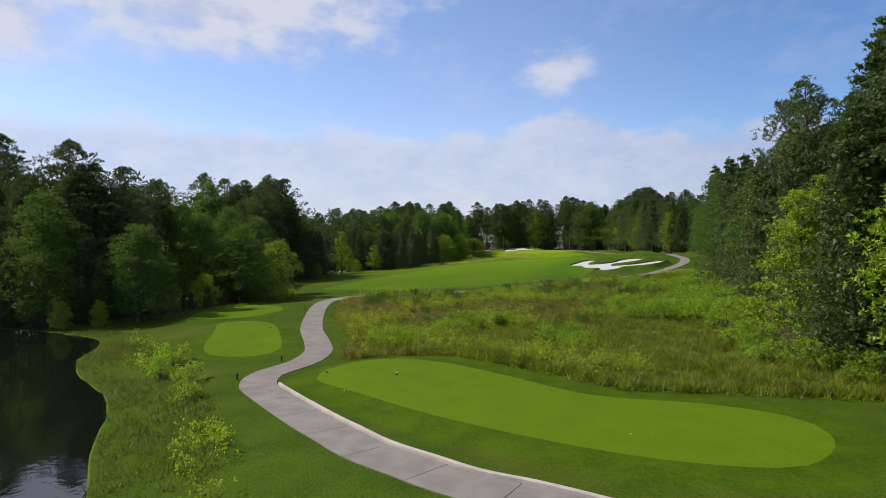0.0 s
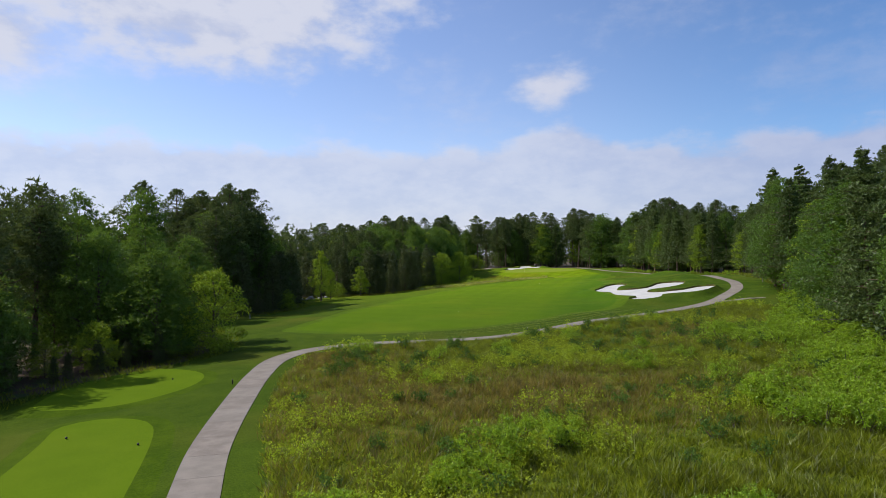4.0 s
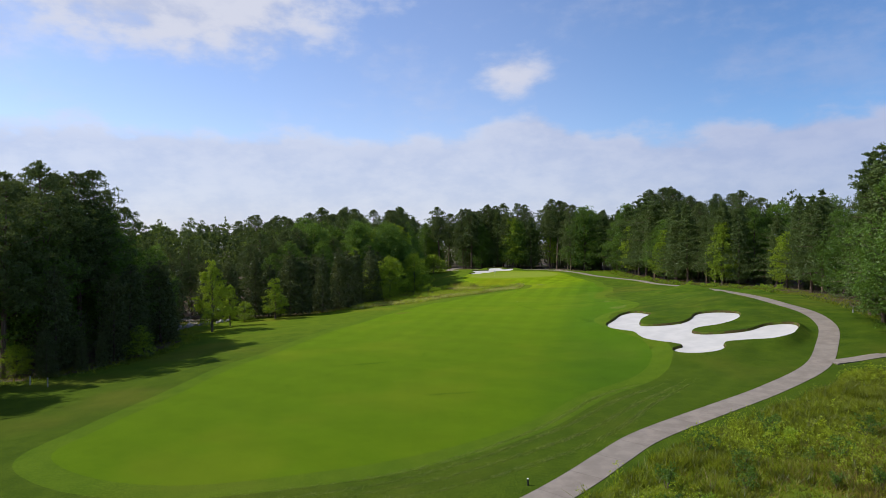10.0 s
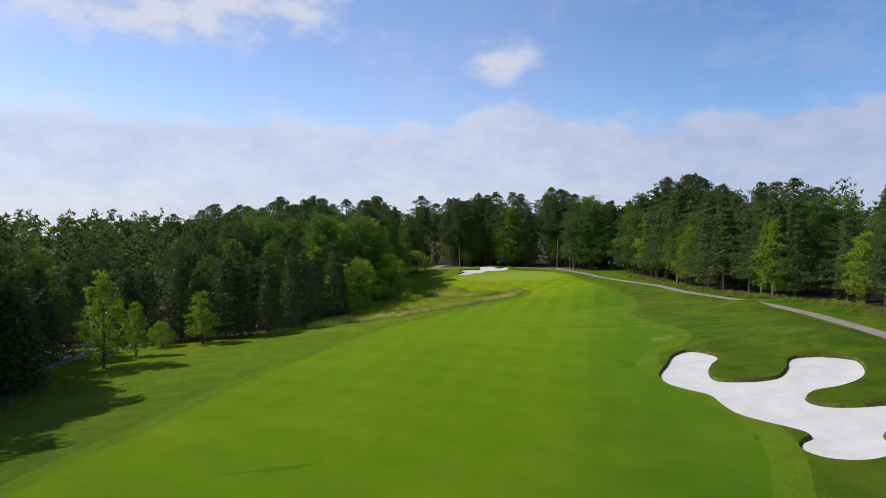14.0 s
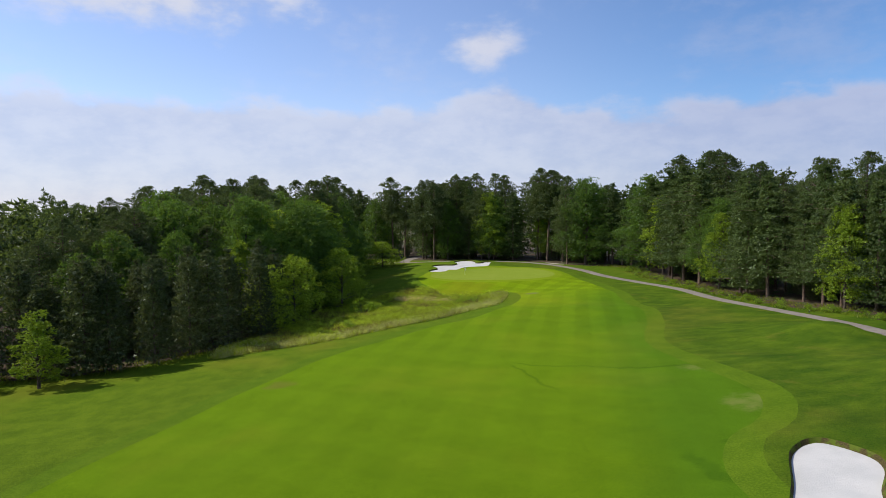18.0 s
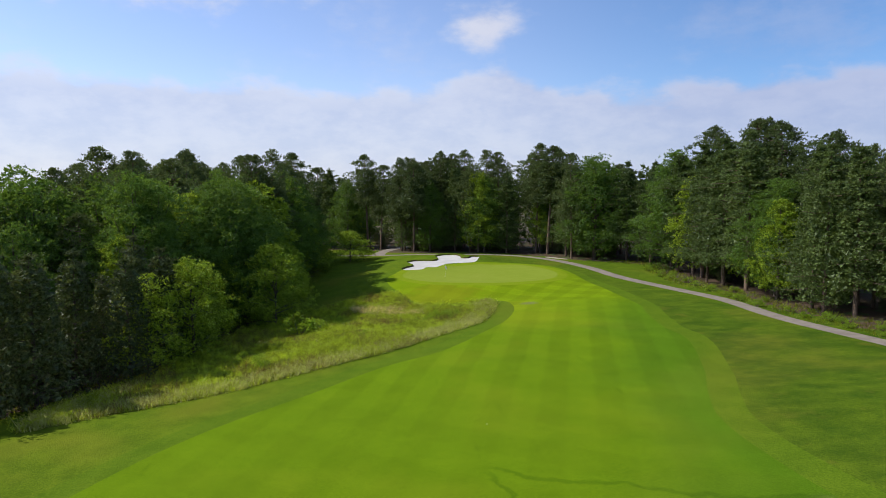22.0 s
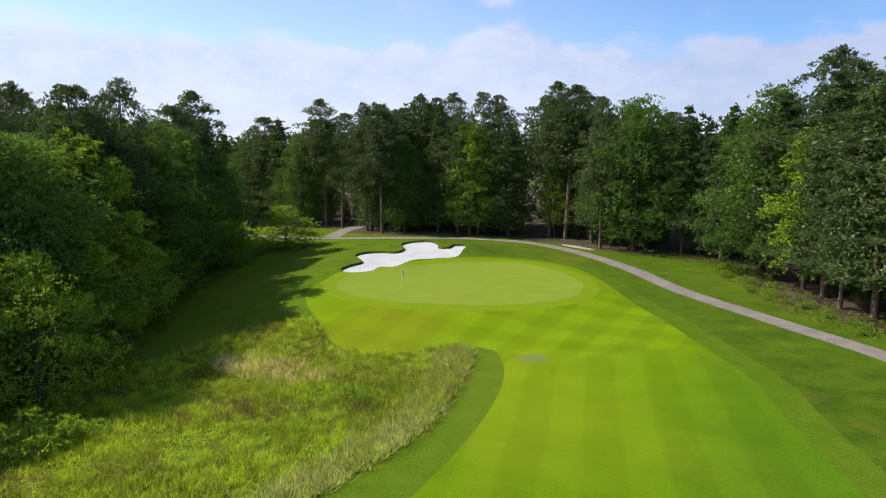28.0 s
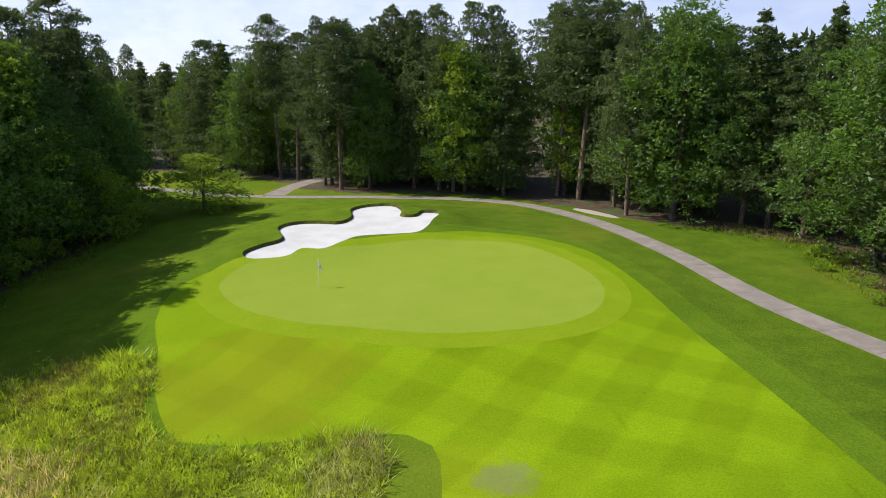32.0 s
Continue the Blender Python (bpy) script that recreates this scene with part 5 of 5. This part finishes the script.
def build_grass():
    rng = np.random.default_rng(5)
    p = scatter(NATIVE_TEES, 30, rng)
    a, b = patch(p, 0.085, 3.1), patch(p, 0.05, 9.7)
    dry = (b + rng.uniform(-0.14, 0.14, len(p))) > 0.55 + 0.12 * ease(p[:, 1], 70, 88)
    tall = 0.14 + 0.75 * np.clip(patch(p, 0.33, 4.4) - 0.25, 0, 1) + 0.9 * np.clip(patch(p, 0.8, 2.2) - 0.42, 0, 1)
    tall += 0.28 * ease(-gap(NATIVE_TEES, p[:, 0], p[:, 1]), -1.6, -0.2) * (p[:, 1] < 45)
    stuff("tall_grass", blades(p[~dry], tall[~dry], 0.032, 5, rng), M_GRASS, "olive green tall grass of the native area")
    stuff("tall_grass", blades(p[dry], tall[dry] * 1.05, 0.024, 5, rng), M_RUSSET, "dry russet tall grass of the native area")
    q = scatter(NATIVE_TEES, 4.0, rng)
    q = q[(patch(q, 0.13, 5.5) * 0.6 + patch(q, 0.34, 1.5) * 0.4 + rng.uniform(-0.06, 0.06, len(q))) > 0.545 + 0.06 * ease(q[:, 0], 0, 14)]
    stuff("weeds", herbs(q, 0.8, 0.42, 70, 0.042, rng), M_WEED, "bright green leafy weeds among the tall grass", "weeds")

    p = scatter(NATIVE_GREEN, 30, rng)
    low = gap(NATIVE_GREEN, p[:, 0], p[:, 1])
    ripe = np.hypot((p[:, 0] - 19.2) / 4.4, (p[:, 1] - 216.4 + 0.45 * (p[:, 0] - 19.2)) / 2.2) < 1 + 0.3 * (patch(p, 0.6, 1.1) - 0.5)
    pale = ((low < 2.4) & (rng.uniform(0, 1, len(p)) < 0.55) & (p[:, 1] < 185 + 0.85 * (p[:, 0] + 6)) & (p[:, 0] > -6)) | (ripe & (rng.uniform(0, 1, len(p)) < 0.45))
    tall = 0.14 + 0.8 * np.clip(patch(p, 0.3, 6.4) - 0.25, 0, 1) + 0.9 * np.clip(patch(p, 0.8, 3.2) - 0.42, 0, 1)
    stuff("tall_grass", blades(p[~pale], tall[~pale], 0.036, 5, rng), M_MEADOW, "bright tall grass of the hollow before the green")
    heads = pale & ripe
    stuff("tall_grass", blades(p[pale & ~heads], 0.72, 0.026, 5, rng), M_PALE, "pale seeding grass along the hollow's edge")
    stuff("tall_grass", blades(p[heads], 0.75, 0.026, 5, rng), M_STRAW, "clump of straw-coloured seeding grass in the hollow")
    q = scatter(NATIVE_GREEN, 7.0, rng)
    q = q[patch(q, 0.21, 8.5) + rng.uniform(-0.1, 0.1, len(q)) > 0.57]
    stuff("tall_grass", blades(q, 0.75, 0.02, 6, rng), M_RUSSET, "tan seeding stems through the hollow's grass")
    q = scatter(NATIVE_GREEN, 4.0, rng)
    q = q[patch(q, 0.16, 1.5) + rng.uniform(-0.06, 0.06, len(q)) > 0.56]
    stuff("weeds", herbs(q, 0.7, 0.42, 70, 0.042, rng), M_WEED, "leafy weeds in the hollow before the green", "weeds")

    p = scatter(MARGIN, 12, rng)
    k = patch(p, 0.12, 7.0) + rng.uniform(-0.12, 0.12, len(p)) > 0.40
    stuff("tall_grass", blades(p[k], 0.36, 0.022, 5, rng), M_BANK, "rank grass on the pond's bank")
    q = scatter(MARGIN, 3.0, rng)
    q = q[(patch(q, 0.2, 2.0) > 0.52) & (depth_in(MARGIN, q[:, 0], q[:, 1]) < 2.6) & (depth_in(POND, q[:, 0], q[:, 1]) < -2.6)]
    stuff("weeds", herbs(q, 0.75, 0.42, 60, 0.05, rng), M_WEED, "leafy weeds on the pond's bank", "weeds")

    # unmown fringe at the foot of both woods
    for line, side, w in ((L[3:25], 1, 3.0), (R[1:21], -1, 2.6)):
        pts, nrm = along(line, 0.055, rng)
        pts = pts - nrm * side * (rng.uniform(-2.5, w, (len(pts), 1)) - 0.4)
        pts = pts[(depth_in(NATIVE_TEES, pts[:, 0], pts[:, 1]) < 0) & (depth_in(NATIVE_GREEN, pts[:, 0], pts[:, 1]) < 0)]
        ok = np.hypot(pts[:, 0, None] - PATH[None, ::3, 0], pts[:, 1, None] - PATH[None, ::3, 1]).min(axis=1) > 1.6
        stuff("tall_grass", blades(pts[ok], 0.45, 0.035, 4, rng), M_GRASS, "rank grass along the foot of the wood")
    # clippings left in rows between the path and the fairway
    edge = np.array([p for p in FAIRWAY if p[1] < 122 and p[0] > -6 and p[1] < 96 + max(0, p[0]) * 1.0 + 3])
    edge = edge[np.argsort(edge[:, 0])]
    rows = []
    for off in (1.6, 2.8, 4.0, 5.1):
        pts, nrm = along(edge, 0.016, rng)
        w = np.sin(pts[:, 0] * 0.21 + off) * 0.35
        rows.append((pts - nrm * (off + w)[:, None] + rng.normal(size=pts.shape) * 0.07)[rng.uniform(0, 1, len(pts)) < 0.8 * ease(pts[:, 0], -8, 8)])
    rows = np.concatenate(rows)
    ok = (np.hypot(rows[:, 0, None] - PATH[None, ::3, 0], rows[:, 1, None] - PATH[None, ::3, 1]).min(axis=1) > 1.5) & (rows[:, 1] < 113 - 5 * rng.uniform(0, 1, len(rows)))
    stuff("grass_clippings", blades(rows[ok], 0.09, 0.018, 3, rng, 0.09, 1.0), M_CLIPPING, "pale mown clippings lying in curved rows")


build_grass()


def build_shrubs():
    rng = np.random.default_rng(8)
    seen = [(16.2, 76, 0.9), (13.5, 67.3, 1.1), (5.2, 73.3, 0.9), (5.1, 77.5, 0.9), (12.2, 68.8, 0.8), (18.4, 71.6, 0.9), (18.3, 65, 0.9), (17.2, 62.4, 0.9), (8.2, 85.2, 0.7),
            (-7.3, 78, 1.2), (-0.6, 74.4, 0.9), (11.8, 82, 0.95), (4.8, 76.6, 0.9), (-1.1, 65, 0.85), (13.7, 67, 0.7), (22.4, 76.8, 0.9), (10.4, 73.9, 0.7),
            (1.3, 48.6, 1.3), (2.8, 49.6, 1.0), (8.8, 38.8, 1.0), (12, 83.8, 0.8), (16.5, 88, 0.8), (9, 84, 0.7), (24.5, 96, 0.8), (8.2, 190.5, 0.9),
            (9.6, 205, 1.9), (11.4, 206.4, 1.1), (26.3, 208.5, 0.9), (25.2, 209.6, 1.1), (24.0, 208.6, 0.7), (22.4, 206.6, 0.7), (20.8, 205.4, 0.6), (27.3, 210.6, 0.7), (16.5, 200.4, 0.6), (6.2, 193.0, 0.8), (13.2, 212.0, 0.8), (-16.5, 36.5, 1.0), (-17.2, 39.5, 1.1), (-13.6, 33.4, 0.9), (-12.4, 30, 0.8)]
    for x, y, s in seen:
        plant("shrub", int(rng.integers(0, 3)), x, y, s, rng.uniform(0, 360), "shrubs in the native grass")
    # a bright thicket and smaller clumps standing in the native grass
    for cx, cy, r, m in ((20.3, 55.0, 4.6, 24), (25.5, 66.0, 4.0, 12), (28.0, 79.5, 4.6, 26), (8.2, 40.8, 1.7, 6), (4.0, 51.2, 2.0, 6), (0.7, 47.4, 1.7, 5), (-3.2, 42.6, 1.4, 4)):
        for k in range(m):
            a, q = rng.uniform(0, 6.28), r * math.sqrt(rng.uniform(0, 1))
            plant("shrub", k % 3, cx + q * math.cos(a), cy + q * math.sin(a), rng.uniform(0.8, 1.5) * (1.0 if r > 3 else 0.75), rng.uniform(0, 360),
                  "thicket in the native grass", "bright green thicket bush standing in the native grass")
    for k in range(240):
        x, y = rng.uniform(-10, 36), 40 + 60 * rng.uniform(0, 1) ** 0.6
        if depth_in(NATIVE_TEES, np.array([x]), np.array([y]))[0] > 1.5:
            plant("bush", k % 3, x, y, rng.uniform(0.45, 0.95), rng.uniform(0, 360), "bushes in the native grass")
    q = np.column_stack([rng.normal(23.4, 1.0, 60), rng.normal(77.6, 0.9, 60)])
    stuff("brush", herbs(q, 0.7, 0.4, 40, 0.045, rng), M_RUSSET, "patch of rust-coloured brush beside the thicket", "brush")
    q = np.column_stack([rng.normal(25.9, 0.6, 30), rng.normal(207.2, 0.6, 30)])
    stuff("brush", herbs(q, 0.7, 0.4, 30, 0.05, rng), M_RUSSET, "dead brown brush beside the bushes of the hollow", "brush")
    # the thicket under the right wood and the weedy foot of the trees
    pts, nrm = along(R[2:9], 1.9, rng)
    for p, n in zip(pts, nrm):
        for back in (-2.6, 0.4) if 48 < p[1] < 92 else (-0.6,):
            q = p - n * (back + rng.uniform(-1, 1))
            plant("shrub", int(rng.integers(0, 3)), q[0], q[1], rng.uniform(1.1, 1.9), rng.uniform(0, 360), "thicket under the right wood",
                  "dense bright green thicket bush at the wood's edge")
    pts, nrm = along(R[12:20], 1.5, rng)
    for p, n in zip(pts, nrm):
        q = p - n * rng.uniform(-2.2, 0.8)
        plant("shrub", int(rng.integers(0, 3)), q[0], q[1], rng.uniform(0.35, 0.75), rng.uniform(0, 360), "thicket under the right wood",
              "weedy green bush at the foot of the trees")


build_shrubs()


# ---- small things ----
M_BLACK = plain("black plastic", (0.02, 0.02, 0.02), 0.5)
M_WHITE = plain("white paint", (0.80, 0.80, 0.80), 0.5)
M_STONE = plain("pale stone", (0.3312, 0.3168, 0.2952), 0.9)
M_ROOF = plain("roof shingle", (0.216, 0.1584, 0.144), 0.85)
M_WALL = plain("house siding", (0.4464, 0.4032, 0.3456), 0.8)
M_PANE = plain("window pane", (0.05, 0.06, 0.07), 0.15)


def tee_marker(x, y, white, group):
    e = thing("tee_marker", (x, y, zat(x, y)), "round black tee marker with a white cap on mown grass" if white else "round black tee marker on mown grass", "tee marker", group)
    part("ball", lathe([(0.02, 0.015), (0.052, 0.035), (0.066, 0.07), (0.052, 0.105), (0.02, 0.122)]), M_BLACK, e)
    part("spike", lathe([(0.012, -0.1), (0.012, 0.03)], 6), M_BLACK, e)
    if white:
        part("cap", lathe([(0.048, 0.11), (0.034, 0.128), (0.01, 0.14)]), M_WHITE, e, "white cap")


for x, y, w in ((-6.2, 33.0, 1), (-2.4, 32.0, 1), (-19, 54.7, 0), (-14.9, 53.5, 0), (-24.5, 71.8, 0), (-20.2, 69.8, 0)):
    tee_marker(x, y, w, "tee markers")


def bollard(x, y, top=None):
    e = thing("path_post", (x, y, zat(x, y)), "short black post with a white cap beside the cart path" if top else "short black wooden post beside the cart path", "post", "posts along the path")
    part("post", lathe([(0.05, -0.15), (0.05, 0.29), (0.045, 0.31)], 10), M_BLACK, e)
    part("cap", lathe([(0.055, 0.31), (0.055, 0.325), (0.02, 0.345)], 10), top or M_BLACK, e)


for x, y, top in ((-11.0, 33.0, None), (-9.9, 37.9, None), (-15.1, 67.7, None), (9.3, 92.4, M_WHITE), (62.0, 181.0, M_WHITE)):
    bollard(x, y, top)


def marker_post(x, y, tall):
    e = thing("marker_post", (x, y, zat(x, y)), "pale weathered wooden post at the wood's edge", "post", "posts at the wood's edge")
    part("post", lathe([(0.06, -0.2), (0.058, tall - 0.03), (0.045, tall)], 8), M_STONE, e)


for x, y, h in ((22.6, 32.6, 1.1), (-33.5, 126.0, 0.9), (-31.0, 124.5, 0.9), (57.5, 126.0, 0.8), (57.0, 133.0, 0.8)):
    marker_post(x, y, h)


def ball(x, y):
    me = lathe([(0.004, 0.0), (0.016, 0.004), (0.0214, 0.021), (0.016, 0.038), (0.004, 0.042)], 10)
    e = thing("golf_ball", (x, y, zat(x, y)), "small white golf ball lying on short grass", "ball", "golf balls")
    part("shell", me, M_WHITE, e)


for x, y in ((6.7, 22.0), (-4.7, 29.4), (2.5, 116.1), (24.1, 173.4)):
    ball(x, y)


def pin(x, y):
    e = thing("flagstick", (x, y, zat(x, y)), "white flagstick with a limp white flag standing in the hole", "flagstick")
    part("pole", lathe([(0.009, -0.1), (0.009, 1.0), (0.006, 1.78)], 8), M_WHITE, e)
    bm = bmesh.new()
    rows = []
    for i in range(7):
        rows.append([bm.verts.new((0.008 + 0.2 * i / 6, 0.05 * math.sin(i * 1.9 + j), 1.74 - 0.07 * j - 0.055 * i)) for j in range(7)])
    for a, b in zip(rows, rows[1:]):
        for j in range(6):
            bm.faces.new((a[j], b[j], b[j + 1], a[j + 1]))
    bmesh.ops.solidify(bm, geom=bm.faces[:], thickness=0.004)
    part("flag", bm, M_WHITE, e, "limp white cloth flag")
    part("cup", lathe([(0.054, -0.1), (0.054, 0.004), (0.05, 0.004), (0.05, -0.1)], 12), M_WHITE, e)


pin(28.9, 232.9)


def washed_sand(x, y, rx, ry, turn):
    """A thin spill of pale washed-out sand beside the path."""
    bm = bmesh.new()
    rings = []
    for k, f in enumerate((0.25, 0.6, 0.9, 1.0)):
        ring = []
        for a in range(22):
            t = 2 * math.pi * a / 22
            w = f * (1 + 0.22 * noise.noise((math.cos(t) * 1.5, math.sin(t) * 1.5, 3.3)))
            u, v = rx * w * math.cos(t), ry * w * math.sin(t)
            px, py = x + u * math.cos(turn) - v * math.sin(turn), y + u * math.sin(turn) + v * math.cos(turn)
            ring.append(bm.verts.new((px, py, zat(px, py) + (0.035, 0.03, 0.015, -0.03)[k])))
        rings.append(ring)
    bm.faces.new(rings[0])
    for p, q in zip(rings, rings[1:]):
        for a in range(22):
            bm.faces.new((p[a], q[a], q[(a + 1) % 22], p[(a + 1) % 22]))
    me = bpy.data.meshes.new("sand_spill")
    bm.to_mesh(me)
    bm.free()
    me.materials.append(M_SPILL)
    tagged(new("sand_spill", me), "pale sandy washout lying beside the cart path", "sand", "", "structure")


M_SPILL = plain("washed sand", (0.3312, 0.288, 0.2376), 0.95)
washed_sand(53.6, 255.4, 3.4, 0.8, radians(118))


def boulder(x, y, size, seed):
    rng = np.random.default_rng(seed)
    bm = bmesh.new()
    bmesh.ops.create_icosphere(bm, subdivisions=2, radius=size * 0.5)
    for v in bm.verts:
        n = noise.noise(v.co * (2.2 / size) + Vector((seed, 0, 0)))
        v.co *= 1 + 0.45 * n
        v.co.z *= 0.7
    e = thing("boulder", (x, y, zat(x, y) + size * 0.12), "pale grey boulder edging the gravel by the wood", "rock", "boulders by the wood")
    part("stone", bm, M_STONE, e)


rng = np.random.default_rng(12)
for k in range(16):
    s = k / 15
    boulder(-37.5 + 9.5 * s + rng.uniform(-.4, .4), 164 + 11 * s + rng.uniform(-.5, .5), rng.uniform(0.5, 1.2) * (1.6 if k == 11 else 1), 40 + k)


def box(bm, x0, x1, y0, y1, z0, z1):
    vs = [bm.verts.new((x, y, z)) for z in (z0, z1) for x, y in ((x0, y0), (x1, y0), (x1, y1), (x0, y1))]
    for f in ((3, 2, 1, 0), (4, 5, 6, 7), (0, 1, 5, 4), (1, 2, 6, 5), (2, 3, 7, 6), (3, 0, 4, 7)):
        bm.faces.new([vs[i] for i in f])


def house(x, y, turn):
    e = thing("house", (0, 0, 0), "pale sided house with a reddish roof half hidden behind the trees", "house")
    e.matrix_basis = pose(x, y, zat(x, y), 0, 0, turn)
    bm = bmesh.new()
    box(bm, -9, 9, -5, 5, -0.5, 5.6)
    part("wall", bm, M_WALL, e)
    bm = bmesh.new()
    prof = [(-5.7, 5.4), (0, 8.6), (5.7, 5.4), (5.7, 5.15), (0, 8.35), (-5.7, 5.15)]
    a = [bm.verts.new((-9.6, p, q)) for p, q in prof]
    b = [bm.verts.new((9.6, p, q)) for p, q in prof]
    for k in range(6):
        bm.faces.new((a[k], a[(k + 1) % 6], b[(k + 1) % 6], b[k]))
    bm.faces.new(a[::-1])
    bm.faces.new(b)
    part("roof", bm, M_ROOF, e, "reddish brown shingle roof")
    for z in (1.2, 3.8):
        for k in range(5):
            cx = -6.8 + 3.4 * k
            bm = bmesh.new()
            box(bm, cx - 0.55, cx + 0.55, -5.05, -4.98, z, z + 1.3)
            w = part("window", bm, M_PANE, e)
            for x0, x1, z0, z1 in ((-.65, .65, 1.3, 1.4), (-.65, .65, -.1, 0), (-.65, -.55, 0, 1.3), (.55, .65, 0, 1.3)):
                bm = bmesh.new()
                box(bm, cx + x0, cx + x1, -5.1, -4.99, z + z0, z + z1)
                part("frame", bm, M_WHITE, w)


house(84, 281, -28)
